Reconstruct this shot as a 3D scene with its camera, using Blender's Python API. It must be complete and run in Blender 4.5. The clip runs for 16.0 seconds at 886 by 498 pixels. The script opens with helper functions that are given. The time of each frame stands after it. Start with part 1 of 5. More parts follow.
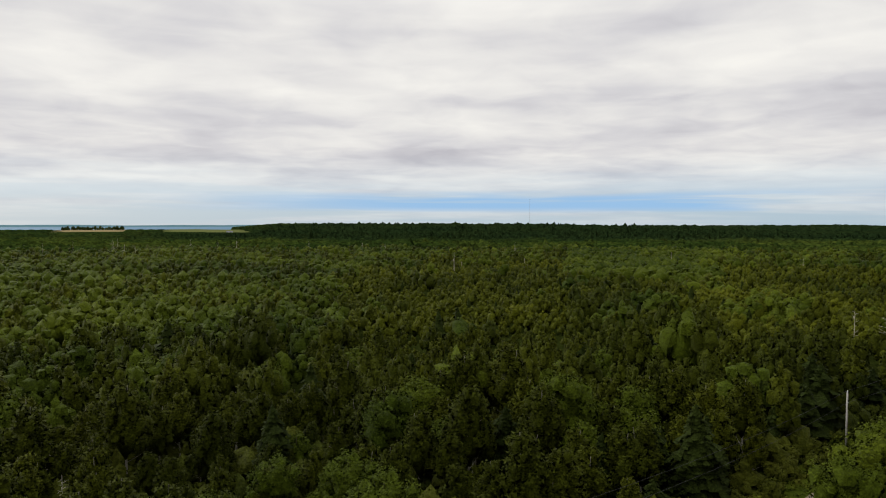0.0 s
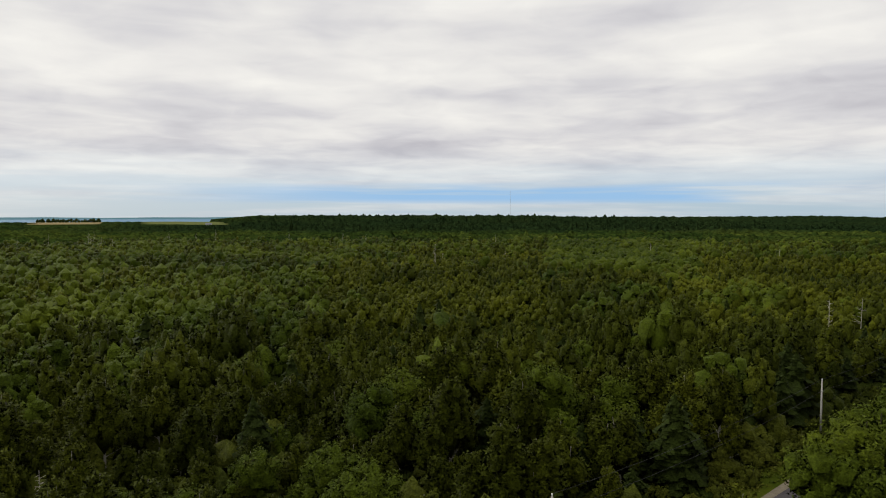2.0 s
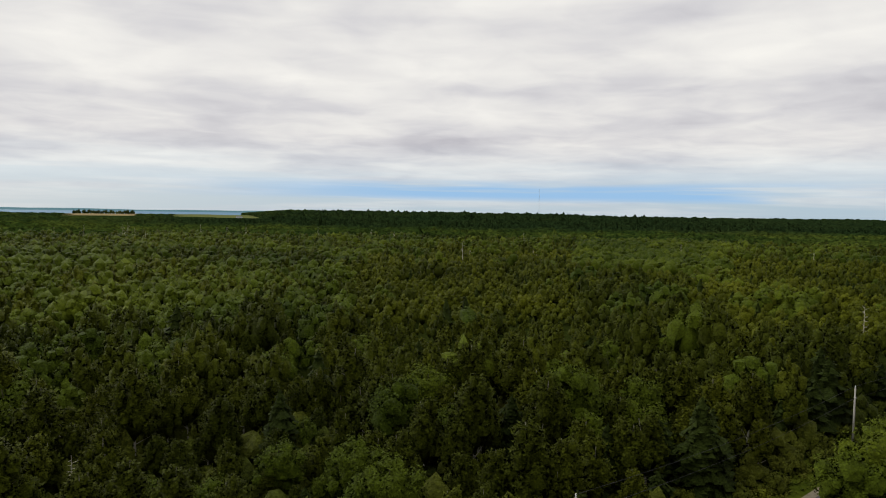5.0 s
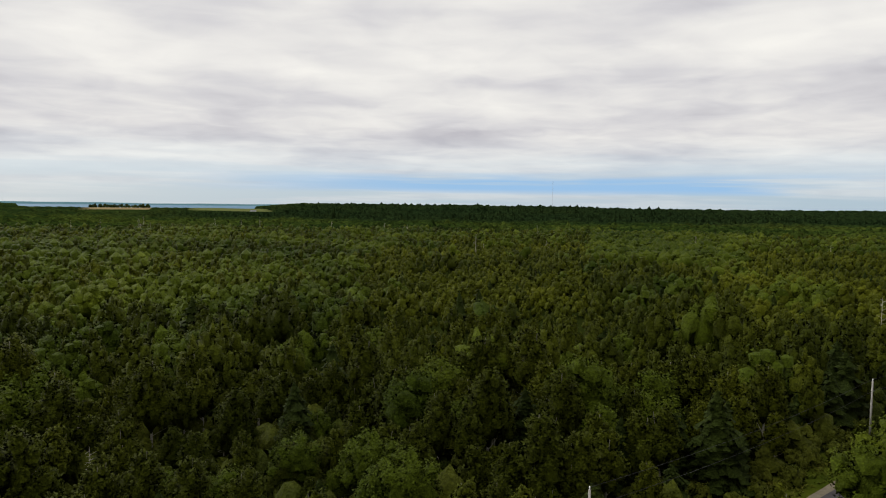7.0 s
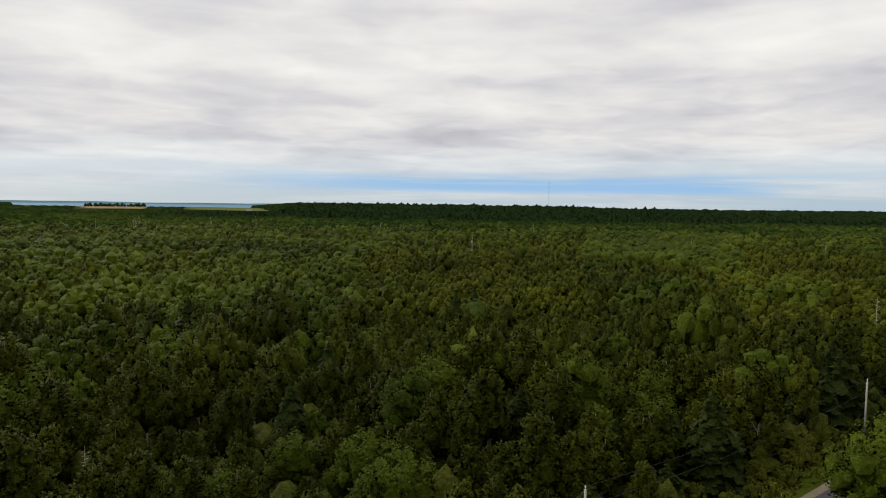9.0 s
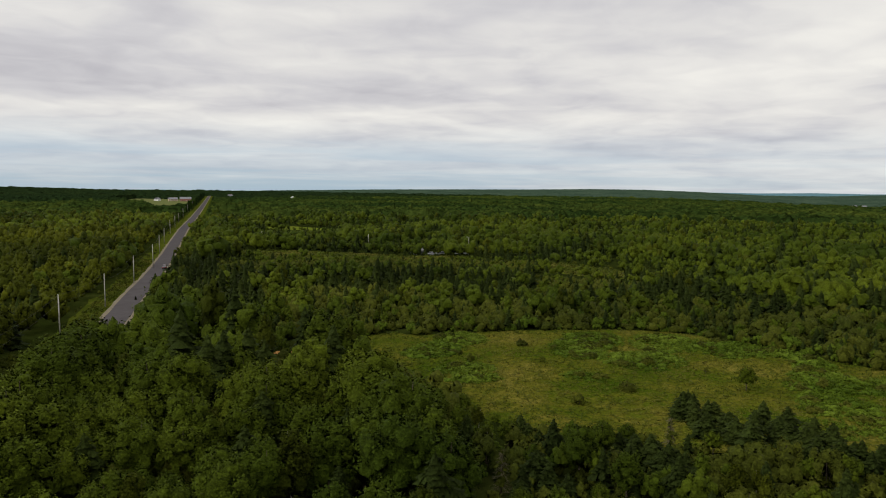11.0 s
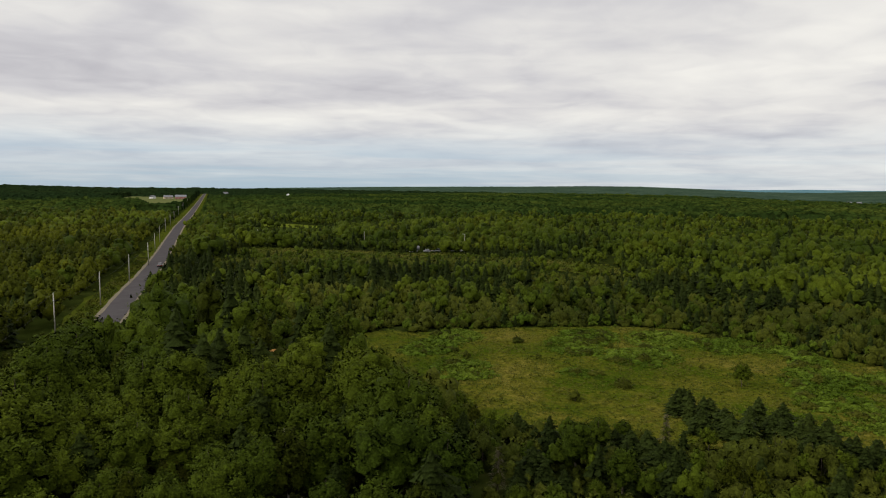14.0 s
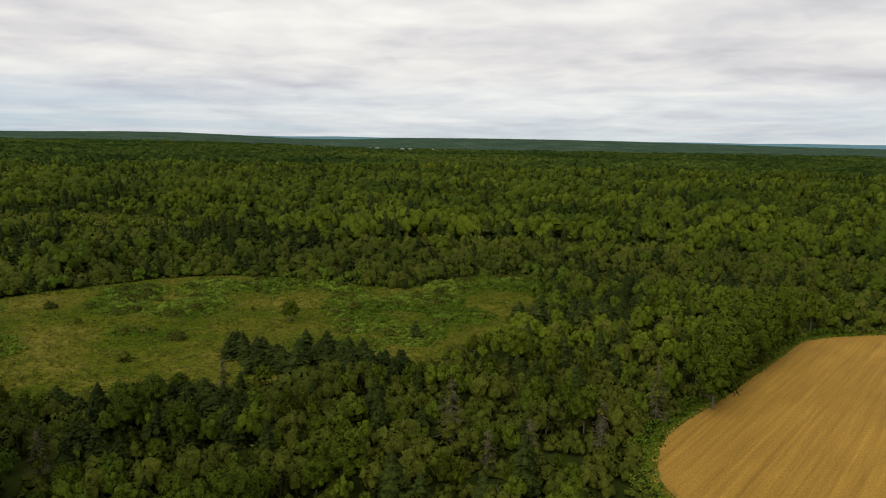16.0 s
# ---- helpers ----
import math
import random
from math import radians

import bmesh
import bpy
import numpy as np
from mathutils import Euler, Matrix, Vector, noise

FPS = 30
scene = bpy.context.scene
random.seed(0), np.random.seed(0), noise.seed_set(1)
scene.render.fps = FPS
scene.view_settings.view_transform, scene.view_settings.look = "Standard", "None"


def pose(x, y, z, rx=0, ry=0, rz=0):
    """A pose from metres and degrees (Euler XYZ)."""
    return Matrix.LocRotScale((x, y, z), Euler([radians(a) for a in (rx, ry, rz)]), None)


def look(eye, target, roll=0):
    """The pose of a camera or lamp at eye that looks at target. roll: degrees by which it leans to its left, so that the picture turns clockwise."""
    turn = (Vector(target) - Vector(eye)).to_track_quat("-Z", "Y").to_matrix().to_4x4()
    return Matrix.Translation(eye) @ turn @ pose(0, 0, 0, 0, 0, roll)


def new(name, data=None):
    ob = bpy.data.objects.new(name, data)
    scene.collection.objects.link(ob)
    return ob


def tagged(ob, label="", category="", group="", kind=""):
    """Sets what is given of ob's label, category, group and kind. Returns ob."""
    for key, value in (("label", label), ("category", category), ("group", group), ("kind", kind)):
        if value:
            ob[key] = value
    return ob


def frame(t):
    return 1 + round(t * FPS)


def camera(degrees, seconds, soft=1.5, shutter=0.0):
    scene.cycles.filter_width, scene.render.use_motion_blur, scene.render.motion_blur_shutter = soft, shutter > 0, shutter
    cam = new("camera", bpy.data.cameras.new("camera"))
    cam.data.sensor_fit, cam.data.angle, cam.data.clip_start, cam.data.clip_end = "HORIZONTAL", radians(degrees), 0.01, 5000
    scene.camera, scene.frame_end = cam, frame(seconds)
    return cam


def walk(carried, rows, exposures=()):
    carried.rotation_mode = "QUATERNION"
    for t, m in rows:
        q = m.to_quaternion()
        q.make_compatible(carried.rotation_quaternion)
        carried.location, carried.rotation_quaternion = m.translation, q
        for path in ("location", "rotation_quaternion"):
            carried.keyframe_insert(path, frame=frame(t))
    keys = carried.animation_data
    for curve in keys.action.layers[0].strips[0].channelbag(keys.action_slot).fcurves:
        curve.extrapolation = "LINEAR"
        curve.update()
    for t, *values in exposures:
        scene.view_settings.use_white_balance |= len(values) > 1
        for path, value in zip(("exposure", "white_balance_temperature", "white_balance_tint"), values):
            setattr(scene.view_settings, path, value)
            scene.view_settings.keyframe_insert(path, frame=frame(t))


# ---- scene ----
EYE = (0.0, 0.0, 32.0)
cam = camera(63.4, 16.0, soft=1.1)


def aimed(yaw, pitch, roll):
    """Camera pose at the fixed hovering point: yaw clockwise from north, pitch up, roll."""
    y, p = radians(yaw), radians(pitch)
    way = Vector((math.sin(y) * math.cos(p), math.cos(y) * math.cos(p), math.sin(p)))
    return look(EYE, Vector(EYE) + way * 100, roll)


WALK = [
    (0.0, -0.01, -2.16, 0.11), (0.5, 2.57, -2.50, -0.24), (1.0, 2.57, -2.92, 0.07), (1.5, 2.26, -2.87, 0.16),
    (2.0, 1.52, -2.81, 0.02), (2.5, 0.65, -2.84, 0.19), (3.0, -0.20, -2.93, 0.47), (3.5, -0.47, -3.28, 0.72),
    (3.7, -0.45, -3.24, 0.76), (5.8, -1.17, -3.00, 1.26), (6.0, -1.31, -2.98, 1.30), (6.5, -1.58, -3.32, 0.93),
    (7.0, -1.74, -3.65, 0.76), (7.5, -1.92, -3.84, 0.70), (8.0, -2.05, -3.84, 0.92), (8.5, -2.18, -3.74, 0.97),
    (9.0, -1.44, -3.68, 0.86), (9.1, 3.87, -3.66, 1.03), (9.2, 9.96, -3.65, 1.19), (9.3, 17.44, -3.97, 1.21),
    (9.4, 25.72, -4.31, 1.20), (9.5, 34.22, -4.62, 0.95), (9.6, 42.60, -4.75, 0.92), (9.7, 49.40, -4.80, 0.86),
    (9.8, 53.89, -4.84, 0.82), (9.9, 57.63, -4.89, 0.77), (10.0, 61.11, -4.93, 0.72), (10.1, 63.89, -4.92, 0.70),
    (10.2, 64.34, -4.92, 0.67), (12.3, 63.13, -4.71, 0.14), (12.5, 62.70, -4.76, 0.09), (13.0, 61.56, -4.79, 0.44),
    (13.5, 60.87, -4.46, 0.61), (13.8, 61.70, -4.80, 0.55), (14.0, 64.57, -5.08, 0.51), (14.1, 69.03, -5.36, 0.64), (14.2, 73.89, -5.64, 0.77),
    (14.3, 78.49, -5.92, 0.89), (14.4, 82.95, -6.20, 1.05), (14.5, 86.78, -6.48, 1.18), (14.6, 89.69, -6.70, 1.24),
    (14.7, 91.92, -6.93, 1.29), (14.8, 94.13, -7.16, 1.34), (14.9, 95.93, -7.39, 1.39), (15.0, 97.16, -7.63, 1.42),
    (15.2, 98.29, -7.91, 1.32), (15.5, 98.93, -8.34, 1.17), (16.0, 99.94, -8.88, 0.95),
]
walk(cam, [(t, aimed(y, p, r)) for t, y, p, r in WALK], exposures=[(0.0, -0.06), (9.0, -0.06), (9.5, -0.20), (10.0, -0.26), (10.2, -0.24), (12.3, -0.10), (13.8, -0.10), (14.5, -0.24), (15.0, -0.10), (16.0, -0.04)])


# ---- world and sun ----
class Nodes:
    """Short hand for building node trees."""

    def __init__(self, tree):
        self.tree = tree
        tree.nodes.clear()

    def add(self, kind, **props):
        n = self.tree.nodes.new(kind)
        for key, value in props.items():
            if key == "operation":
                n.operation = value
            elif key == "blend_type":
                n.blend_type = value
            elif key == "data_type":
                n.data_type = value
            elif key == "attribute_name":
                n.attribute_name = value
            elif key == "feature":
                n.feature = value
        return n

    def plug(self, socket, value):
        if isinstance(value, bpy.types.NodeSocket):
            self.tree.links.new(value, socket)
        elif value is not None:
            socket.default_value = value

    def math(self, op, a, b=0.0, clamp=False):
        n = self.add("ShaderNodeMath", operation=op)
        n.use_clamp = clamp
        self.plug(n.inputs[0], a)
        self.plug(n.inputs[1], b)
        return n.outputs[0]

    def mapped(self, x, a, b, c=0.0, d=1.0):
        n = self.add("ShaderNodeMapRange")
        n.interpolation_type = "SMOOTHSTEP"
        for i, v in enumerate((x, a, b, c, d)):
            self.plug(n.inputs[i], v)
        return n.outputs[0]

    def vec(self, x, y, z):
        n = self.add("ShaderNodeCombineXYZ")
        for i, v in enumerate((x, y, z)):
            self.plug(n.inputs[i], v)
        return n.outputs[0]

    def split(self, v):
        n = self.add("ShaderNodeSeparateXYZ")
        self.plug(n.inputs[0], v)
        return n.outputs

    def noise(self, vector, scale, detail=4.0, rough=0.55, distortion=0.0):
        n = self.add("ShaderNodeTexNoise")
        self.plug(n.inputs["Vector"], vector)
        n.inputs["Scale"].default_value = scale
        n.inputs["Detail"].default_value = detail
        n.inputs["Roughness"].default_value = rough
        n.inputs["Distortion"].default_value = distortion
        return n.outputs["Fac"]

    def mix(self, fac, a, b, blend="MIX"):
        n = self.add("ShaderNodeMix", data_type="RGBA", blend_type=blend)
        self.plug(n.inputs[0], fac)
        self.plug(n.inputs[6], (*a, 1.0) if isinstance(a, tuple) else a)
        self.plug(n.inputs[7], (*b, 1.0) if isinstance(b, tuple) else b)
        return n.outputs[2]

    def ramp(self, fac, stops):
        n = self.add("ShaderNodeValToRGB")
        self.plug(n.inputs[0], fac)
        el = n.color_ramp.elements
        while len(el) < len(stops):
            el.new(0.5)
        for e, (p, c) in zip(el, stops):
            e.position, e.color = p, (*c, 1.0)
        return n.outputs[0]

    def mult(self, colour, factor):
        n = self.add("ShaderNodeVectorMath", operation="SCALE")
        self.plug(n.inputs[0], colour)
        self.plug(n.inputs["Scale"], factor)
        return n.outputs[0]


SUN_AZ, SUN_EL = -42.0, 28.0
world = bpy.data.worlds.new("overcast_sky")
scene.world = world
world.use_nodes = True
w = Nodes(world.node_tree)
way = w.add("ShaderNodeTexCoord").outputs["Generated"]
dx, dy, dz = w.split(way)
height = w.math("MAXIMUM", dz, 0.0)
turn = w.math("ARCTAN2", dx, dy)
low = w.math("ADD", height, 0.10)
# clouds lie on a high level sheet, so they crowd towards the horizon
flat = w.vec(w.math("DIVIDE", dx, low), w.math("DIVIDE", dy, low), 0.0)
layer = w.vec(w.math("MULTIPLY", turn, 1.9), w.math("MULTIPLY", w.math("POWER", height, 0.8), 17.0), 3.7)
big = w.noise(flat, 0.42, 2.0, 0.40, 0.3)
mid = w.noise(flat, 1.1, 3.0, 0.45, 0.5)
fine = w.noise(flat, 3.2, 5.0, 0.52, 0.6)
bands = w.noise(layer, 1.0, 3.0, 0.45, 0.5)
cover = w.math("ADD", w.math("ADD", w.math("MULTIPLY", big, 0.26), w.math("MULTIPLY", mid, 0.34)), w.math("ADD", w.math("MULTIPLY", fine, 0.15), w.math("MULTIPLY", bands, 0.26)))
clouds = w.ramp(cover, [(0.36, (0.55, 0.54, 0.58)), (0.45, (0.70, 0.69, 0.71)), (0.52, (0.83, 0.815, 0.80)), (0.62, (0.98, 0.96, 0.91))])
sky = w.add("ShaderNodeTexSky")
sky.sky_type, sky.sun_disc = "NISHITA", False
sky.sun_elevation, sky.sun_rotation = radians(SUN_EL), radians(SUN_AZ)
blue = w.mult(sky.outputs[0], 0.11)
# clear strip low over the horizon, in long thin streaks
az_blue = w.mapped(turn, 0.9, 1.7, 1.0, 0.5)
streak = w.noise(w.vec(w.math("MULTIPLY", dx, 2.5), w.math("MULTIPLY", dy, 2.5), w.math("MULTIPLY", dz, 60.0)), 1.0, 4.0, 0.55, 0.2)
strip = w.mapped(height, 0.012, 0.10, 1.0, 0.0)
clear = w.math("MULTIPLY", w.math("MULTIPLY", strip, w.mapped(streak, 0.36, 0.60, 0.58, 1.0)), az_blue, True)
haze = w.mix(w.mapped(height, 0.0, 0.05), (0.47, 0.60, 0.70), (0.49, 0.63, 0.76))
clearsky = w.mix(0.08, haze, blue)
# a vivid blue break between cloud and horizon in the north-west
break_low = w.math("MULTIPLY", w.mapped(height, 0.010, 0.022), w.mapped(height, 0.030, 0.046, 1.0, 0.0))
break_az = w.math("MULTIPLY", w.mapped(turn, -0.45, 0.0), w.mapped(turn, 0.4, 0.62, 1.0, 0.0))
ragged = w.mapped(w.noise(w.vec(w.math("MULTIPLY", turn, 3.0), w.math("MULTIPLY", dz, 70.0), 1.0), 1.0, 3.0, 0.5), 0.36, 0.56)
gap = w.math("MULTIPLY", w.math("MULTIPLY", break_low, break_az), ragged)
final = w.mix(gap, w.mix(clear, clouds, clearsky), (0.34, 0.56, 0.83))
# cloud cover glows more towards the zenith
zenith = w.mapped(height, 0.28, 0.95, 1.0, 3.0)
# and towards the side where the sun stands behind it
sunward = w.math("ADD", w.math("MULTIPLY", dx, math.sin(radians(SUN_AZ))), w.math("MULTIPLY", dy, math.cos(radians(SUN_AZ))))
side = w.math("ADD", 1.0, w.math("MULTIPLY", w.math("MULTIPLY", sunward, 0.92), w.mapped(height, 0.26, 0.5)))
final = w.mult(final, w.math("MULTIPLY", zenith, side))
back = w.add("ShaderNodeBackground")
w.plug(back.inputs[0], final)
back.inputs[1].default_value = 1.0
out = w.add("ShaderNodeOutputWorld")
w.tree.links.new(back.outputs[0], out.inputs[0])

sun_data = bpy.data.lights.new("sun", "SUN")
sun_data.energy, sun_data.angle, sun_data.color = 1.6, radians(16), (1.0, 0.95, 0.88)
sun = new("sun", sun_data)
sa, se = radians(SUN_AZ), radians(SUN_EL)
sun.matrix_world = look((math.sin(sa) * math.cos(se) * 300, math.cos(sa) * math.cos(se) * 300, math.sin(se) * 300), (0, 0, 0))


# ---- materials ----
def material(name, rough=0.85, spec=0.3, metal=0.0):
    m = bpy.data.materials.new(name)
    m.use_nodes = True
    n = Nodes(m.node_tree)
    b = n.add("ShaderNodeBsdfPrincipled")
    b.inputs["Roughness"].default_value = rough
    b.inputs["Specular IOR Level"].default_value = spec
    b.inputs["Metallic"].default_value = metal
    o = n.add("ShaderNodeOutputMaterial")
    n.tree.links.new(b.outputs[0], o.inputs[0])
    return m, n, b


def bump(n, b, fac, strength, distance):
    k = n.add("ShaderNodeBump")
    k.inputs["Strength"].default_value = strength
    k.inputs["Distance"].default_value = distance
    n.plug(k.inputs["Height"], fac)
    n.tree.links.new(k.outputs[0], b.inputs["Normal"])


def foliage(name, deep, mean, pale, rough=0.75, spec=0.022, patch=0.013, grain=3.2):
    """Leaves: hue varies from tree to tree, from leaf to leaf and slowly over the stand."""
    m, n, b = material(name, rough, spec)
    tint = n.add("ShaderNodeAttribute", attribute_name="tint").outputs["Fac"]
    rand = n.add("ShaderNodeObjectInfo").outputs["Random"]
    geo = n.add("ShaderNodeNewGeometry")
    tree = n.math("FRACT", n.math("ADD", tint, rand))
    stand = n.noise(geo.outputs["Position"], patch, 3.0)
    f = n.math("ADD", n.math("MULTIPLY", tree, 0.42), n.math("MULTIPLY", n.math("SUBTRACT", stand, 0.5), 3.0))
    f = n.math("ADD", f, 0.24, True)
    colour = n.ramp(f, [(0.0, deep), (0.5, mean), (1.0, pale)])
    leaf = n.math("ADD", n.math("MULTIPLY", geo.outputs["Random Per Island"], 0.28), 0.86)
    cells = n.add("ShaderNodeTexVoronoi")
    cells.inputs["Scale"].default_value = grain
    n.plug(cells.inputs["Vector"], geo.outputs["Position"])
    spot = n.math("ADD", n.math("MULTIPLY", n.split(cells.outputs["Color"])[0], 0.56), 0.72)
    colour = n.mult(colour, n.math("MULTIPLY", leaf, spot))
    n.plug(b.inputs["Base Color"], colour)
    bump(n, b, cells.outputs["Distance"], 0.8, 0.14)
    return m


def surface(name, stops, scale, rough=0.9, spec=0.0, relief=0.0, depth=0.02, second=6.0):
    """Ground-like surface: a ramp of colours over coarse and fine noise."""
    m, n, b = material(name, rough, spec)
    at = n.add("ShaderNodeNewGeometry").outputs["Position"]
    a, c = n.noise(at, scale, 5.0, 0.6), n.noise(at, scale * second, 4.0, 0.6)
    f = n.math("ADD", n.math("MULTIPLY", a, 0.6), n.math("MULTIPLY", c, 0.4))
    n.plug(b.inputs["Base Color"], n.ramp(f, stops))
    if relief:
        bump(n, b, c, relief, depth)
    return m


def far_crowns():
    """Far woods: crowns a few metres wide, in light and dark stands."""
    m, n, b = material("far_woods", 0.9, 0.0)
    at = n.add("ShaderNodeNewGeometry").outputs["Position"]
    x, y, z = n.split(at)
    stand, part_ = n.noise(at, 0.0035, 3.0, 0.5, 0.5), n.noise(at, 0.02, 4.0, 0.6)
    conifer = n.math("MULTIPLY", n.mapped(y, 820.0, 1050.0), n.mapped(x, -620.0, -330.0, 0.45, 1.0))
    f = n.math("ADD", n.math("MULTIPLY", stand, 0.55), n.math("MULTIPLY", part_, 0.45))
    c = n.ramp(f, [(0.38, (0.007, 0.0135, 0.003)), (0.48, (0.012, 0.0205, 0.004)), (0.56, (0.020, 0.029, 0.005)), (0.66, (0.030, 0.039, 0.006))])
    c = n.mix(n.math("MULTIPLY", conifer, 0.85), c, (0.0060, 0.0115, 0.0042))
    cells = n.add("ShaderNodeTexVoronoi")
    cells.inputs["Scale"].default_value = 0.24
    n.plug(cells.inputs["Vector"], at)
    c = n.mult(c, n.math("ADD", n.math("MULTIPLY", n.split(cells.outputs["Color"])[0], 1.1), 0.45))
    n.plug(b.inputs["Base Color"], c)
    return m


def meadow_turf():
    """Rough grass: straw and green patches, tussocks and fine blades."""
    m, n, b = material("meadow_grass", 0.9, 0.0)
    at = n.add("ShaderNodeNewGeometry").outputs["Position"]
    wide, patch, clump, blade = n.noise(at, 0.06, 2.0, 0.5, 0.5), n.noise(at, 0.30, 3.0, 0.55, 0.5), n.noise(at, 1.3, 3.0, 0.55), n.noise(at, 7.0, 2.0, 0.5)
    f = n.math("ADD", n.math("ADD", n.math("MULTIPLY", wide, 0.50), n.math("MULTIPLY", patch, 0.32)), n.math("MULTIPLY", clump, 0.18))
    c = n.ramp(f, [(0.38, (0.027, 0.045, 0.003)), (0.45, (0.040, 0.054, 0.004)), (0.51, (0.057, 0.061, 0.006)), (0.57, (0.075, 0.070, 0.009)), (0.64, (0.100, 0.086, 0.016))])
    c = n.mult(c, n.math("ADD", n.math("MULTIPLY", n.math("ADD", blade, clump), 0.7), 0.30))
    n.plug(b.inputs["Base Color"], c)
    bump(n, b, n.math("ADD", clump, n.math("MULTIPLY", blade, 0.3)), 1.0, 0.5)
    return m


# aspen leaves darker than maple: backlit shade of the west woods in the colour
M_ASPEN = foliage("aspen_leaves", (0.0129, 0.0175, 0.0011), (0.0230, 0.0282, 0.0016), (0.0386, 0.0438, 0.0024))
M_BIRCH = foliage("birch_leaves", (0.0188, 0.0235, 0.0013), (0.0316, 0.0370, 0.0017), (0.0479, 0.0529, 0.0025))
M_MAPLE = foliage("maple_leaves", (0.0157, 0.0253, 0.0017), (0.0293, 0.0408, 0.0025), (0.0450, 0.0573, 0.0034))
M_SPRUCE = foliage("spruce_needles", (0.0095, 0.0145, 0.0026), (0.0150, 0.0220, 0.0036), (0.023, 0.031, 0.005))
M_SHRUB = foliage("alder_leaves", (0.0185, 0.0238, 0.0025), (0.0297, 0.0344, 0.0033), (0.0418, 0.0459, 0.0049))
M_HERB = foliage("herb_leaves", (0.030, 0.050, 0.003), (0.046, 0.069, 0.005), (0.066, 0.090, 0.008), patch=0.06)
M_GRASS = foliage("grass_blades", (0.028, 0.040, 0.003), (0.045, 0.052, 0.005), (0.072, 0.067, 0.011), patch=0.05)
M_RIM = foliage("fresh_bush_leaves", (0.0250, 0.0404, 0.0026), (0.0392, 0.0576, 0.0043), (0.0559, 0.0757, 0.0060))
M_STRAW = foliage("dry_grass_blades", (0.105, 0.080, 0.013), (0.165, 0.112, 0.020), (0.230, 0.155, 0.036), patch=0.08)
M_BARK = surface("grey_bark", [(0.3, (0.10, 0.09, 0.07)), (0.7, (0.30, 0.28, 0.24))], 2.0, relief=0.5)
M_DARKBARK = surface("dark_bark", [(0.3, (0.035, 0.028, 0.020)), (0.7, (0.11, 0.09, 0.07))], 2.0, relief=0.5)
M_DEAD = surface("weathered_dead_wood", [(0.3, (0.20, 0.18, 0.15)), (0.7, (0.42, 0.39, 0.34))], 3.0, relief=0.4)
M_TWIG = surface("grey_brown_twigs", [(0.3, (0.045, 0.040, 0.024)), (0.7, (0.095, 0.082, 0.048))], 1.0)
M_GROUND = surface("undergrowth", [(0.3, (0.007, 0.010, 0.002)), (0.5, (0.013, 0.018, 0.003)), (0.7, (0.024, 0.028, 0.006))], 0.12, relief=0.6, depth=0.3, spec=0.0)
M_MEADOW = meadow_turf()
M_VERGE = surface("verge_grass", [(0.3, (0.020, 0.031, 0.003)), (0.55, (0.038, 0.046, 0.005)), (0.7, (0.066, 0.058, 0.012))], 0.2, relief=0.6, depth=0.1)
M_LAWN = surface("pale_field", [(0.3, (0.045, 0.066, 0.006)), (0.7, (0.080, 0.090, 0.012))], 0.03)
M_PALE = surface("pale_far_field", [(0.3, (0.055, 0.066, 0.020)), (0.7, (0.085, 0.090, 0.034))], 0.02)
M_TAN = surface("tan_field", [(0.3, (0.12, 0.095, 0.045)), (0.7, (0.17, 0.135, 0.07))], 0.01)
M_SOIL = surface("bare_orange_soil", [(0.3, (0.22, 0.11, 0.035)), (0.7, (0.34, 0.18, 0.06))], 0.5, relief=0.4)
M_GRAVEL = surface("shoulder_gravel", [(0.3, (0.080, 0.066, 0.044)), (0.7, (0.16, 0.138, 0.10))], 1.2, relief=0.4)
M_ASPHALT = surface("worn_asphalt", [(0.3, (0.040, 0.036, 0.036)), (0.7, (0.062, 0.057, 0.057))], 0.25, rough=0.8, relief=0.2, second=20.0)
M_PAINT = surface("road_paint", [(0.3, (0.45, 0.42, 0.30)), (0.7, (0.60, 0.57, 0.44))], 2.0)
M_FAR = far_crowns()
# hill woods: blue of distance haze is mixed into the green itself
M_HILLS = surface("haze_tinted_hill_woods", [(0.36, (0.016, 0.029, 0.018)), (0.5, (0.025, 0.041, 0.026)), (0.66, (0.040, 0.059, 0.036))], 0.007, spec=0.0)
# far shore: the haze of distance is painted into this blue base colour
M_HAZE = surface("haze_blue_distant_hills", [(0.3, (0.050, 0.105, 0.125)), (0.7, (0.075, 0.135, 0.150))], 0.003, spec=0.0)
M_WATER, _n, _b = material("sea_water", 0.7, 0.05)
_b.inputs["Base Color"].default_value = (0.045, 0.11, 0.17, 1)
M_POLE = surface("weathered_pole_wood", [(0.3, (0.20, 0.19, 0.17)), (0.7, (0.34, 0.32, 0.29))], 2.0)
M_WHITE = surface("white_siding", [(0.3, (0.66, 0.65, 0.62)), (0.7, (0.80, 0.80, 0.78))], 0.6)
M_TANWALL = surface("tan_siding", [(0.3, (0.36, 0.29, 0.20)), (0.7, (0.44, 0.36, 0.26))], 0.6)
M_BRICKRED = surface("reddish_siding", [(0.3, (0.26, 0.12, 0.10)), (0.7, (0.36, 0.17, 0.14))], 0.6)
M_ROOF = surface("grey_shingles", [(0.3, (0.10, 0.10, 0.11)), (0.7, (0.20, 0.20, 0.21))], 1.0)
M_GLASS, _n, _b = material("dark_glass", 0.08, 0.6)
_b.inputs["Base Color"].default_value = (0.02, 0.024, 0.028, 1)
M_CARRED, _n, _b = material("dark_car_paint", 0.25, 0.5)
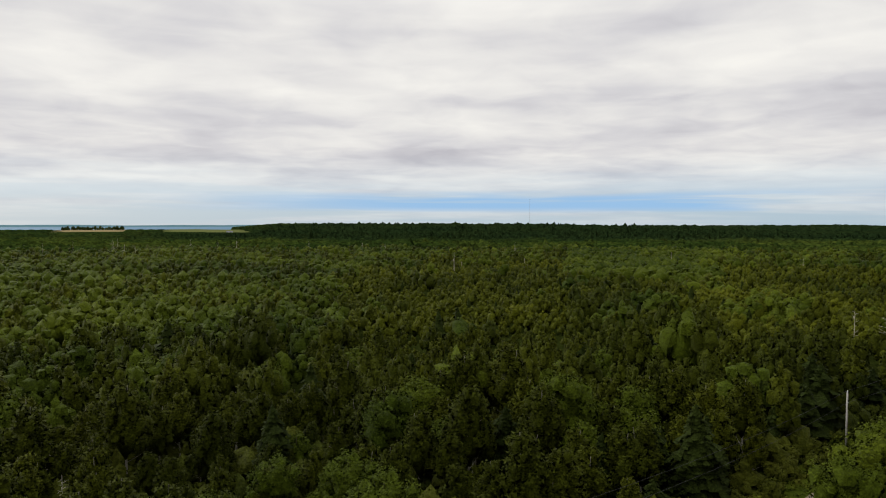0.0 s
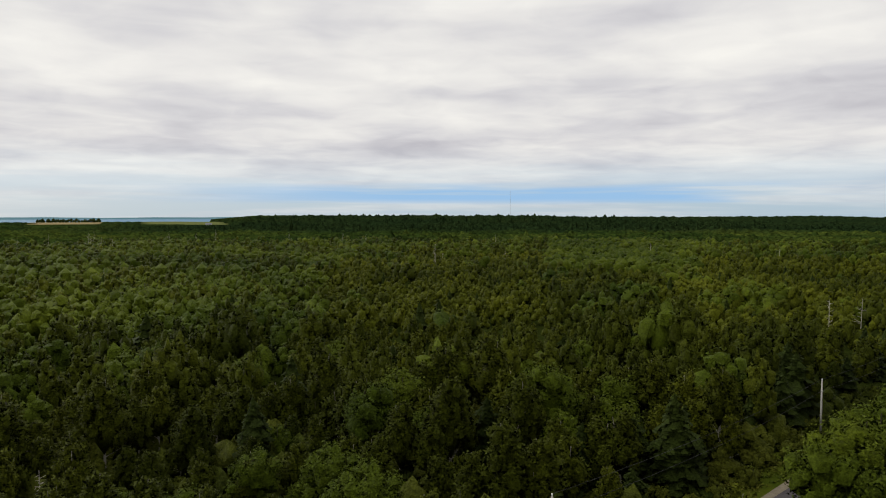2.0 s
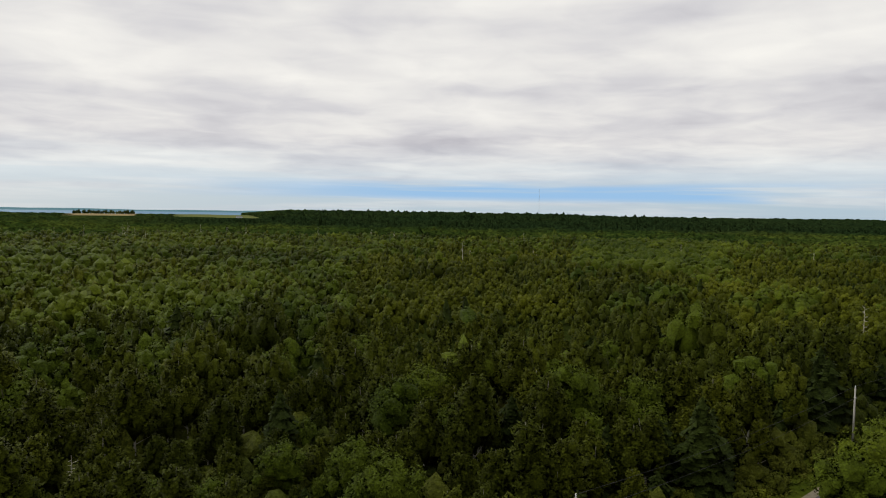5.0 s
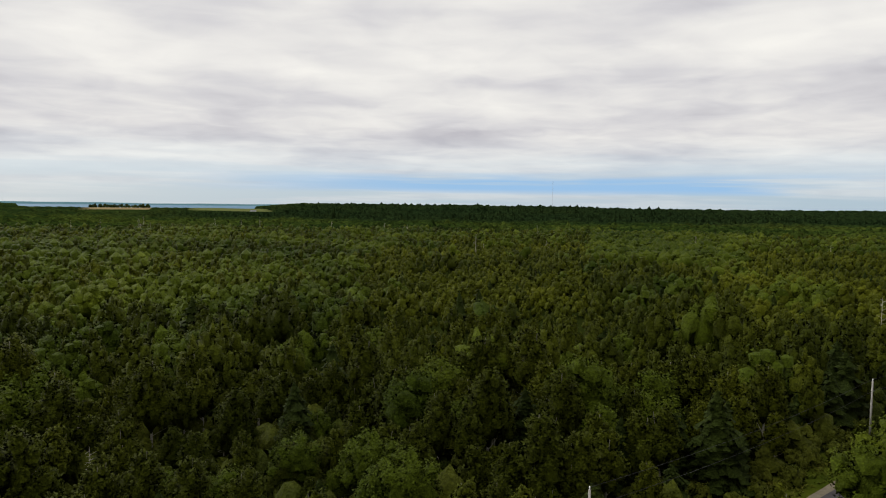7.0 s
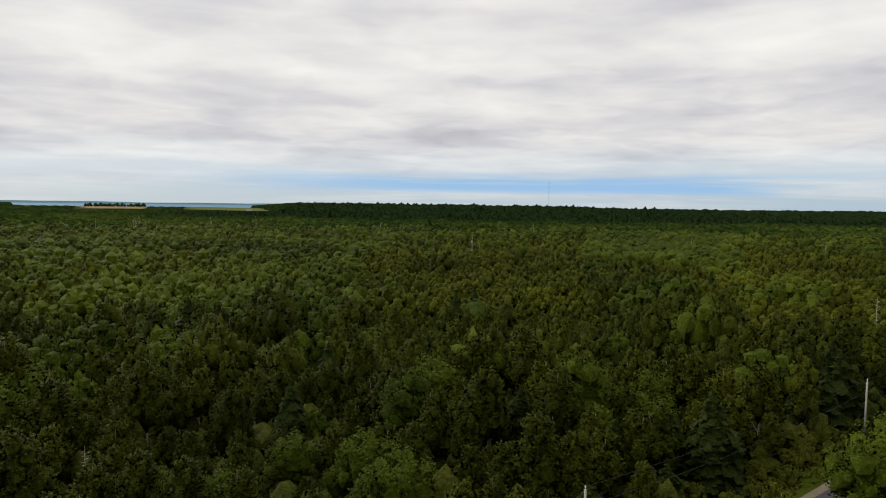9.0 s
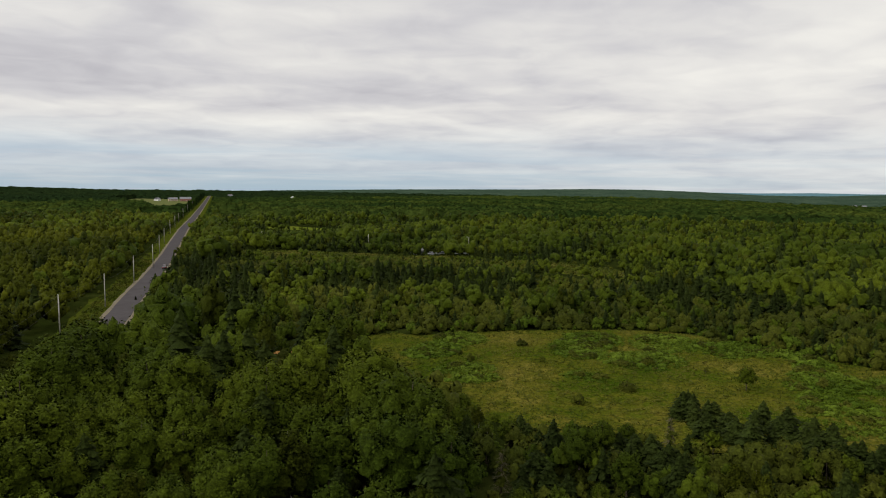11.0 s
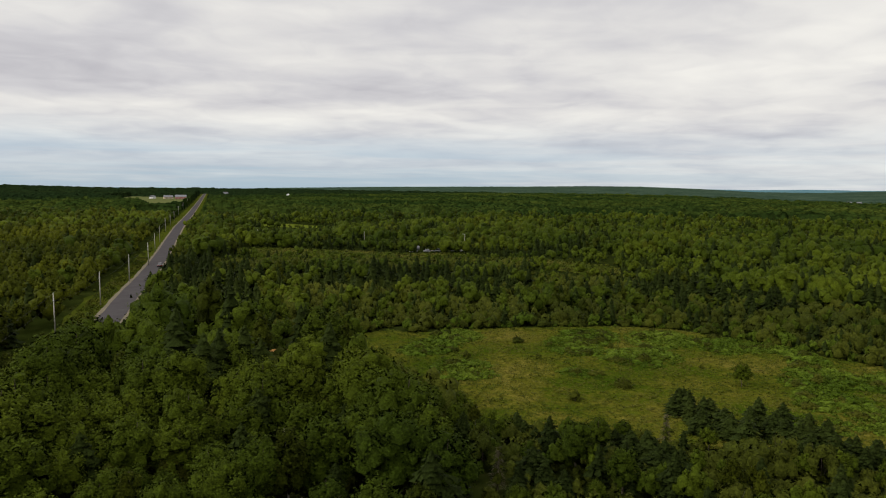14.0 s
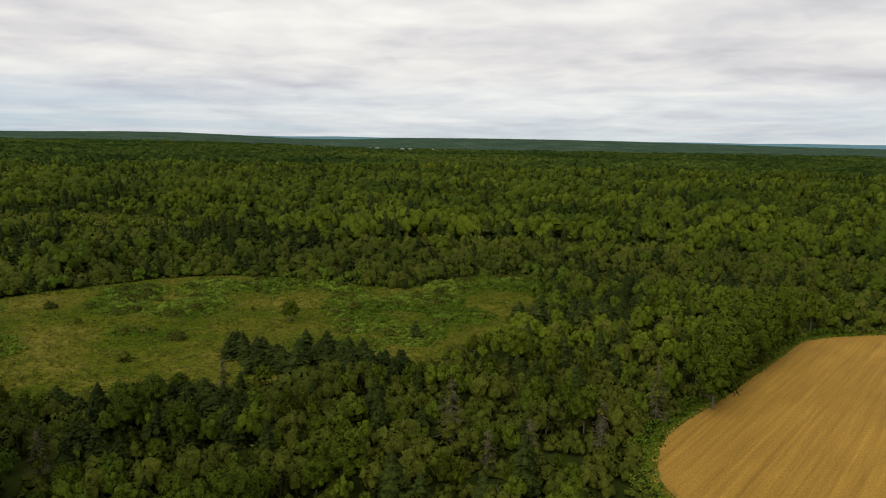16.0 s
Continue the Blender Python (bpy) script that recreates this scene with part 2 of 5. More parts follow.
_b.inputs["Base Color"].default_value = (0.055, 0.012, 0.012, 1)
M_CARWHITE, _n, _b = material("pale_car_paint", 0.3, 0.5)
_b.inputs["Base Color"].default_value = (0.22, 0.22, 0.22, 1)
M_RUBBER, _n, _b = material("black_rubber", 0.8, 0.2)
_b.inputs["Base Color"].default_value = (0.02, 0.02, 0.02, 1)
M_STEEL, _n, _b = material("galvanised_steel", 0.45, 0.5, 0.8)
_b.inputs["Base Color"].default_value = (0.45, 0.46, 0.47, 1)
M_LAMP, _n, _b = material("red_lamp_glass", 0.2, 0.5)
_b.inputs["Base Color"].default_value = (0.35, 0.02, 0.01, 1)


def stubble():
    """Mown hay stubble with rows along the long edge of the field."""
    m, n, b = material("mown_stubble", 0.9, 0.15)
    x, y, z = n.split(n.add("ShaderNodeNewGeometry").outputs["Position"])
    across = n.math("ADD", n.math("MULTIPLY", x, 0.763), n.math("MULTIPLY", y, 0.646))
    along = n.math("SUBTRACT", n.math("MULTIPLY", x, 0.646), n.math("MULTIPLY", y, 0.763))
    rows = n.noise(n.vec(n.math("MULTIPLY", across, 1.0), n.math("MULTIPLY", along, 0.025), 0.0), 1.5, 4.0, 0.7, 0.05)
    straw = n.noise(n.vec(n.math("MULTIPLY", across, 1.6), along, 0.0), 3.0, 5.0, 0.7)
    blotch = n.noise(n.vec(x, y, 0.0), 0.06, 4.0, 0.6)
    f = n.math("ADD", n.math("MULTIPLY", rows, 0.38), n.math("ADD", n.math("MULTIPLY", straw, 0.46), n.math("MULTIPLY", blotch, 0.16)))
    lane = n.math("ABSOLUTE", n.math("SINE", n.math("ADD", n.math("MULTIPLY", across, 1.15), n.math("MULTIPLY", blotch, 2.0))))
    f = n.math("ADD", f, n.math("MULTIPLY", n.mapped(lane, 0.0, 0.45, -1.0, 0.0), 0.035))
    c = n.ramp(f, [(0.34, (0.088, 0.045, 0.004)), (0.45, (0.138, 0.075, 0.008)), (0.54, (0.180, 0.101, 0.012)), (0.68, (0.262, 0.158, 0.026))])
    n.plug(b.inputs["Base Color"], c)
    bump(n, b, n.math("ADD", n.math("MULTIPLY", rows, 0.6), n.math("MULTIPLY", straw, 0.5)), 0.5, 0.08)
    return m


M_STUBBLE = stubble()


# ---- plan of the land ----
RNG = np.random.default_rng(7)
ROAD = np.array([(-150, -92), (-60, -13), (0, 40.5), (36.5, 72), (77, 107.5), (118, 143), (143, 166.5), (170, 190.5), (193, 211.5), (240, 255.5), (294, 307.5),
                 (391.5, 400.5), (535, 533.5), (825, 805), (1215, 1170), (1430, 1371)], float)
MEADOW = np.array([(120, 76), (128, 82), (136, 78), (136, 71), (145, 62), (155, 49), (163, 35), (167, 22), (161, 7), (153, -8), (148, -17), (158, -32), (161, -49),
                   (135, -43), (117, -35), (108, -23), (100, -19), (95, -11), (92, 4), (90, 18), (88, 30), (91, 38), (98, 48), (106, 60), (111, 72)], float)
FIELD = np.array([(57, -31), (63, -33), (70, -38), (78, -49), (87, -60), (95, -70), (101, -77), (103, -84), (103, -97), (101, -130), (60, -150), (10, -120), (20, -60), (45, -34)], float)
STRIP = np.array([(262, 250), (250, 205), (262, 172), (268, 148), (282, 128), (300, 122), (305, 140), (292, 160), (290, 195), (284, 232)], float)
GLADE = np.array([(255, 62), (262, 48), (285, 60), (300, 88), (290, 100), (268, 84)], float)
HAYLOT = np.array([(425, 385), (425, 318), (437, 300), (452, 308), (470, 378), (455, 396)], float)
LOT_W = np.array([(640, 700), (665, 678), (900, 905), (1130, 1120), (1100, 1260), (930, 1130), (760, 860)], float)
LOT_E = np.array([(655, 605), (690, 560), (790, 680), (790, 750), (720, 690)], float)
FARFIELD = np.array([(-585, 1470), (-520, 1460), (-385, 1430), (-400, 1520), (-530, 1900), (-720, 1880)], float)
TANFIELD = np.array([(-770, 1400), (-650, 1460), (-760, 1760), (-920, 1700)], float)
MARGIN = FIELD + (FIELD - np.array([45, -85])) / np.linalg.norm(FIELD - np.array([45, -85]), axis=1)[:, None] * 1.7
WIDER = FIELD + (FIELD - np.array([45, -85])) / np.linalg.norm(FIELD - np.array([45, -85]), axis=1)[:, None] * 3.2
OPEN = [MEADOW, WIDER, STRIP, GLADE, HAYLOT, LOT_W, LOT_E, FARFIELD, TANFIELD]


def inside(poly, x, y):
    """True where the points lie in the polygon."""
    r = np.zeros(np.shape(x), bool)
    px, py = np.roll(poly[:, 0], 1), np.roll(poly[:, 1], 1)
    for (ax, ay), bx, by in zip(poly, px, py):
        cross = ((ay > y) != (by > y)) & (x < (bx - ax) * (y - ay) / (by - ay + 1e-12) + ax)
        r ^= cross
    return r


def road_away(x, y):
    """Distance from the road's middle, positive on its south-east side."""
    best, side = np.full(np.shape(x), 1e9), np.ones(np.shape(x))
    for a, b in zip(ROAD[:-1], ROAD[1:]):
        d = b - a
        t = np.clip(((x - a[0]) * d[0] + (y - a[1]) * d[1]) / (d @ d), 0, 1)
        ex, ey = x - a[0] - t * d[0], y - a[1] - t * d[1]
        r = np.hypot(ex, ey)
        s = np.sign(ex * d[1] - ey * d[0])
        side = np.where(r < best, s, side)
        best = np.minimum(best, r)
    return best * side


SKY_AZ = np.array([-60, -34, -31, -28, -20, -18, -13.6, 7, 13, 20, 30, 40, 46, 51, 59, 71, 76, 80, 84, 88, 92, 97, 103, 115, 127, 135, 170])
SKY_EL = np.array([-.4, -.34, -.40, -.38, -.36, -.36, -.15, -.14, -.24, -.22, -.15, -.38, -.38, -.38, -.48, -.56, -.56, -.58, -.66, -.78, -.92, -.95, -.95, -.92, -.88, -.85, -.6])


def land(x, y):
    """Height of the ground: level near by, low hills far off, sinking to the sea."""
    r, az = np.hypot(x, y), np.degrees(np.arctan2(x, y))
    top = 32 + 2600 * np.tan(np.radians(np.interp(az, SKY_AZ, SKY_EL))) - 9
    s = np.clip((r - 900) / 1700, 0, 1)
    s = s * s * (3 - 2 * s)
    e = np.clip((r - 2680) / 320, 0, 1)
    # low western farmland rise, shaped to the camera's view, falling to the shore behind
    rise = np.clip((az + 31.5) / 1.5, 0, 1) * np.clip((-14.0 - az) / 4.5, 0, 1)
    up = np.clip((r - 1150) / 400, 0, 1)
    down = np.clip((r - 1930) / 260, 0, 1)
    up, down = up * up * (3 - 2 * up), rise * down * down * (3 - 2 * down)
    return (top * s + 7.6 * rise * up) * (1 - e) * (1 - down) - 9 * np.maximum(e, down)


def soft(x, y, wave, phase):
    """Slow waves over the land, -1 to 1, for stands of trees."""
    return (np.sin(x / wave + phase) + np.sin(y / wave * 1.13 + phase * 2.3) + np.sin((x + y) / wave * 0.71 + phase * 0.7) + np.sin((x - 0.6 * y) / wave * 1.7 + phase)) / 4


# clearings kept in camera sight: bearing from, bearing to, how far off they begin
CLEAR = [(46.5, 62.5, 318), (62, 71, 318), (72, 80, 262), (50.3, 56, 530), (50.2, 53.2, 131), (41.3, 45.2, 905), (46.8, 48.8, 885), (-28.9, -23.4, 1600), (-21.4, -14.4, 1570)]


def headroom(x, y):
    """Greatest height of growth that leaves the clearings in the camera's sight."""
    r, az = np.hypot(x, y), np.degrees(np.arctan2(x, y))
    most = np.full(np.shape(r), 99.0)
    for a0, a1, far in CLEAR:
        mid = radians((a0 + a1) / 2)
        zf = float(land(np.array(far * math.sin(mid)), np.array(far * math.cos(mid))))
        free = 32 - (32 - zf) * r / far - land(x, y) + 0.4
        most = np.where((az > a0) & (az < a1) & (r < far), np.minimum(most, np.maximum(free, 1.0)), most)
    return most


# ---- mesh helpers ----
def tri_mesh(name, verts, tris, tint=None, smooth=False, normals=None):
    me = bpy.data.meshes.new(name)
    n = len(tris)
    me.vertices.add(len(verts))
    me.vertices.foreach_set("co", np.asarray(verts, np.float32).ravel())
    me.loops.add(3 * n)
    me.loops.foreach_set("vertex_index", np.asarray(tris, np.int32).ravel())
    me.polygons.add(n)
    me.polygons.foreach_set("loop_start", np.arange(0, 3 * n, 3, dtype=np.int32))
    me.polygons.foreach_set("use_smooth", np.full(n, smooth))
    if tint is not None:
        me.attributes.new("tint", "FLOAT", "POINT").data.foreach_set("value", np.asarray(tint, np.float32))
    me.update(calc_edges=True)
    if normals is not None:
        me.normals_split_custom_set_from_vertices(np.asarray(normals, np.float32))
    return me


def put(name, me, mat, parent=None, label=""):
    """Links a mesh as one object, under a parent where one is given."""
    if mat and not me.materials:
        me.materials.append(mat)
    ob = new(name, me)
    ob.parent = parent
    return tagged(ob, label)


def part(name, bm, mat, parent, label="", smooth=False):
    me = bpy.data.meshes.new(name)
    for f in bm.faces:
        f.smooth = smooth
    bm.to_mesh(me)
    bm.free()
    return put(name, me, mat, parent, label)


def box(bm, x0, y0, z0, x1, y1, z1):
    m = Matrix.Translation(((x0 + x1) / 2, (y0 + y1) / 2, (z0 + z1) / 2)) @ Matrix.Diagonal((x1 - x0, y1 - y0, z1 - z0, 1))
    bmesh.ops.create_cube(bm, size=1, matrix=m)
    return bm


def boxed(x0, y0, z0, x1, y1, z1, bevel=0.0):
    bm = box(bmesh.new(), x0, y0, z0, x1, y1, z1)
    if bevel:
        bmesh.ops.bevel(bm, geom=bm.edges[:], offset=bevel, segments=2, affect="EDGES")
    return bm


def rod(bm, a, b, ra, rb, sides=6):
    a, b = Vector(a), Vector(b)
    d = b - a
    m = Matrix.Translation((a + b) / 2) @ d.to_track_quat("Z", "Y").to_matrix().to_4x4()
    bmesh.ops.create_cone(bm, cap_ends=True, segments=sides, radius1=ra, radius2=rb, depth=d.length, matrix=m)
    return bm


def rods(segments, sides=5):
    """Tapered limbs as plain arrays: rows of a, b, radius at a, radius at b."""
    V, T = [], []
    for a, b, ra, rb in segments:
        a, b = np.asarray(a, float), np.asarray(b, float)
        d = b - a
        d /= np.linalg.norm(d) + 1e-9
        u = np.cross(d, (0.3, 0.9, 0.2))
        u /= np.linalg.norm(u)
        v = np.cross(d, u)
        k = len(V) * 2 * sides
        ang = np.arange(sides) * 2 * np.pi / sides
        ring = np.cos(ang)[:, None] * u + np.sin(ang)[:, None] * v
        V.append(np.concatenate([a + ring * ra, b + ring * rb]))
        i = np.arange(sides)
        j = (i + 1) % sides
        T.append(np.concatenate([np.stack([k + i, k + j, k + sides + j], 1), np.stack([k + i, k + sides + j, k + sides + i], 1)]))
    return np.concatenate(V), np.concatenate(T)


def sheet(name, poly, mat, lift, step, rough=0.0, label="", category=""):
    """A level patch of ground, gridded, with a wavering edge."""
    x0, y0 = poly.min(0)
    x1, y1 = poly.max(0)
    nx, ny = int((x1 - x0) / step) + 2, int((y1 - y0) / step) + 2
    X, Y = np.meshgrid(x0 + np.arange(nx) * step, y0 + np.arange(ny) * step, indexing="ij")
    Z = land(X, Y) + lift + (RNG.normal(0, rough, X.shape) if rough else 0)
    c = inside(poly, X + step / 2, Y + step / 2)[:-1, :-1]
    I = np.arange(nx * ny).reshape(nx, ny)
    q = np.stack([I[:-1, :-1], I[1:, :-1], I[1:, 1:], I[:-1, 1:]], -1)[c]
    used = np.unique(q)
    remap = np.zeros(nx * ny, int)
    remap[used] = np.arange(len(used))
    q = remap[q]
    V = np.stack([X.ravel(), Y.ravel(), Z.ravel()], 1)[used]
    V[:, :2] += RNG.normal(0, step * 0.18, (len(V), 2))
    me = tri_mesh(name, V, np.concatenate([q[:, [0, 1, 2]], q[:, [0, 2, 3]]]), smooth=True)
    return tagged(put(name, me, mat), label, category, kind="structure")


def rounded(poly, jitter, spacing=1.0):
    """The outline with its corners cut round, in even steps, slightly uneven."""
    for _ in range(3):
        nxt = np.roll(poly, -1, 0)
        poly = np.stack([0.75 * poly + 0.25 * nxt, 0.25 * poly + 0.75 * nxt], 1).reshape(-1, 2)
    closed = np.concatenate([poly, poly[:1]])
    s = np.concatenate([[0], np.cumsum(np.hypot(*np.diff(closed, axis=0).T))])
    t = np.arange(0, s[-1], spacing)
    out = np.stack([np.interp(t, s, closed[:, 0]), np.interp(t, s, closed[:, 1])], 1)
    return out + RNG.normal(0, jitter, out.shape)


def flat_patch(name, poly, mat, lift, jitter, spacing, label, category):
    """A level patch of ground with a natural outline."""
    bm = bmesh.new()
    v = [bm.verts.new((x, y, lift)) for x, y in rounded(poly, jitter, spacing)]
    e = [bm.edges.new((a, b)) for a, b in zip(v, v[1:] + v[:1])]
    bmesh.ops.triangle_fill(bm, use_beauty=True, edges=e)
    bmesh.ops.recalc_face_normals(bm, faces=bm.faces[:])
    for f in bm.faces:
        if f.normal.z < 0:
            f.normal_flip()
    return tagged(part(name, bm, mat, None), label, category, kind="structure")


# ---- ground, sea, distance ----
def polar(name, az0, az1, daz, radii, zfun, mat, smooth=True):
    A = np.radians(np.arange(az0, az1 + daz / 2, daz))
    R = np.asarray(radii, float)
    AA, RR = np.meshgrid(A, R, indexing="ij")
    X, Y = RR * np.sin(AA), RR * np.cos(AA)
    Z = zfun(X, Y)
    na, nr = AA.shape
    I = np.arange(na * nr).reshape(na, nr)
    q = np.stack([I[:-1, :-1], I[:-1, 1:], I[1:, 1:], I[1:, :-1]], -1).reshape(-1, 4)
    me = tri_mesh(name, np.stack([X, Y, Z], -1).reshape(-1, 3), np.concatenate([q[:, [0, 2, 1]], q[:, [0, 3, 2]]]), smooth=smooth)
    return put(name, me, mat)


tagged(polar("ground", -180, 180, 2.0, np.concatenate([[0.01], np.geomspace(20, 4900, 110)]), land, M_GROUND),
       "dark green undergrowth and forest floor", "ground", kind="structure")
tagged(polar("water", -60, 46, 1.0, [2900, 3400, 4100, 4940], lambda x, y: 0 * x, M_WATER), "blue sea beyond the low hills", "sea", kind="structure")


def ridge(x, y):
    r, az = np.hypot(x, y), np.degrees(np.arctan2(x, y))
    wave = 1.6 * np.sin(az * 0.35) + 1.2 * np.sin(az * 0.9 + 1) + 0.4 * np.sin(az * 2.7)
    top = np.where(az > 84, np.interp(az, [84, 92, 98, 104, 114, 124, 136], [21, 22, 20, 20, 22, 24, 26]), np.where(az < -10, 9.5, 0.5)) + wave
    return np.where(r > 4600, top, np.where(r > 4500, top * 0.8, -2.0))


tagged(polar("backdrop", -60, 170, 0.5, [4400, 4550, 4700, 4850], ridge, M_HAZE), "hills on the far shore with haze blue put into their colour", "hills", kind="structure")


def hills(x, y):
    """A long low wooded hill beyond the meadow and a lower one to its south."""
    r, az = np.hypot(x, y), np.degrees(np.arctan2(x, y))
    top = np.interp(az, [44, 51, 59, 65, 71, 76, 80, 84, 88, 92, 97, 103, 110, 118, 127, 135], [-8, 8, 19, 24, 28, 34, 33, 24, 10, 9, 23, 27, 26, 19, 9, 6])
    top = top + RNG.normal(0, 0.5, x.shape)
    f = np.clip((r - 2480) / 1480, 0, 1)
    k = 2480 / r
    foot = land(x * k, y * k) + 7 + RNG.normal(0, 1.0, x.shape)
    return foot + (top - foot) * f * f * (3 - 2 * f) - 25 * np.clip((44.6 - az) / 0.6, 0, 1)


tagged(polar("far_hills", 44, 140, 0.16, np.linspace(2480, 4200, 44), hills, M_HILLS, smooth=False), "long wooded hill, its green tinted with painted distance haze", "hills", kind="structure")


def canopy(x, y):
    """Top of the far woods: rough crowns, open over roads and fields, cut to camera sight lines."""
    r = np.hypot(x, y)
    rough = RNG.gamma(1.6, 1.1, x.shape)
    rough = (rough + np.roll(rough, 1, 0)) / 2
    spiky = (y > 1000) & (x > -480) & (x < 700)
    rough = np.where(spiky, 1.1 * RNG.gamma(1.0, 1.5, x.shape) + 1.2 * soft(x, y, 55.0, 1.0), rough)
    z = land(x, y) + 6.5 + rough + 1.8 * soft(x, y, 40.0, 2.0) + 1.6 * soft(x, y, 14.0, 5.0)
    z -= 2.5 * (np.abs(np.sin(x * 0.021 + 1.3 * np.sin(y * 0.006))) < 0.12)
    gap = np.abs(road_away(x, y)) < 13
    for poly in OPEN:
        gap |= inside(poly, x, y)
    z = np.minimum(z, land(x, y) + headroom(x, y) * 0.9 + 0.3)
    az = np.degrees(np.arctan2(x, y))
    gap |= (az > -30.5) & (az < -16.4) & (r > 1900)
    low_ = np.interp(az, [-18.5, -13.0], [0.0103, 0.0022])
    z = np.where((az > -32.5) & (az < -13.0) & (r > 900), np.minimum(z, 32 - r * low_ + 0.5 * np.sin(az * 9)), z)
    z = np.where(gap, land(x, y) - 2.0, z)
    return np.where(r < 702, -1.0, z)


tagged(polar("far_woods", -40, 140, 0.17, np.concatenate([[690], np.geomspace(704, 2700, 100)]), canopy, M_FAR, smooth=False),
       "dark green mixed woods on low far hills", "woods", kind="stuff")


# ---- road ----
def along(points, step):
    seg = np.hypot(*np.diff(points, axis=0).T)
    s = np.concatenate([[0], np.cumsum(seg)])
    t = np.concatenate([np.arange(0, s[-1], step), [s[-1]]])
    p = np.stack([np.interp(t, s, points[:, 0]), np.interp(t, s, points[:, 1])], 1)
    for _ in range(3):
        p[1:-1] = (p[:-2] + 2 * p[1:-1] + p[2:]) / 4
    d = np.gradient(p, axis=0)
    d /= np.linalg.norm(d, axis=1)[:, None]
    return p, np.stack([d[:, 1], -d[:, 0]], 1)


def ribbon(name, offsets, lifts, mat, step=6.0, wobble=0.0, label="", category="", bottom=None):
    """A strip that follows the road at the given offsets to its right."""
    p, nrm = along(ROAD, step)
    off = np.tile(np.asarray(offsets, float), (len(p), 1))
    if wobble:
        off[:, 0] += RNG.normal(0, wobble, len(p))
        off[:, -1] += RNG.normal(0, wobble, len(p))
    X = p[:, :1] + nrm[:, :1] * off
    Y = p[:, 1:] + nrm[:, 1:] * off
    far = 0.10 * np.clip(np.hypot(X, Y) / 900, 0, 1)
    Z = land(X, Y) + np.asarray(lifts) + far
    n, k = X.shape
    I = np.arange(n * k).reshape(n, k)
    q = np.stack([I[:-1, :-1], I[:-1, 1:], I[1:, 1:], I[1:, :-1]], -1).reshape(-1, 4)
    me = tri_mesh(name, np.stack([X, Y, Z], -1).reshape(-1, 3), np.concatenate([q[:, [0, 1, 2]], q[:, [0, 2, 3]]]), smooth=True)
    return tagged(put(name, me, mat), label, category, kind="structure")


ribbon("verge", [-9.5, -6, -3.6, 3.6, 6, 8.5], [0.02, 0.05, 0.10, 0.10, 0.05, 0.02], M_VERGE, wobble=0.8, label="rough green and straw-coloured grass verge beside the road", category="verge")
ribbon("shoulder", [-3.9, -3.2, 3.2, 3.8], [0.11, 0.135, 0.135, 0.11], M_GRAVEL, wobble=0.15, label="pale gravel shoulder along the asphalt", category="gravel")
ribbon("road", [-2.85, -1.4, 0, 1.4, 2.85], [0.15, 0.18, 0.20, 0.18, 0.15], M_ASPHALT, wobble=0.05, label="worn grey two-lane asphalt country road", category="road")
flat_patch("meadow", MEADOW, M_MEADOW, 0.08, 0.35, 1.0, "open meadow of green and straw-coloured grass", "meadow")
flat_patch("field_margin", MARGIN, M_MEADOW, 0.06, 0.35, 1.0, "grassy margin between trees and hay field", "verge")
flat_patch("hay_field", FIELD, M_STUBBLE, 0.14, 0.03, 0.7, "mown golden hay field with faint stubble rows", "field")
flat_patch("strip_meadow", STRIP, M_LAWN, 0.08, 0.35, 1.0, "pale green strip of meadow between trees", "meadow")
flat_patch("glade", GLADE, M_LAWN, 0.08, 0.35, 1.0, "small grassy glade with young shrubs", "meadow")
flat_patch("hay_lot", HAYLOT, M_LAWN, 0.08, 0.35, 1.0, "small yellow-green field among trees", "field")
sheet("house_lot_west", LOT_W, M_PALE, 0.10, 12.0, 0.0, "green field round the far houses", "field")
sheet("house_lot_east", LOT_E, M_LAWN, 0.10, 12.0, 0.0, "green field beside the far road", "field")
sheet("far_field", FARFIELD, M_PALE, 0.3, 40.0, 0.0, "pale green farmland on the far coast", "field")
sheet("tan_far_field", TANFIELD, M_TAN, 0.3, 40.0, 0.0, "tan farmland on the far coast", "field")


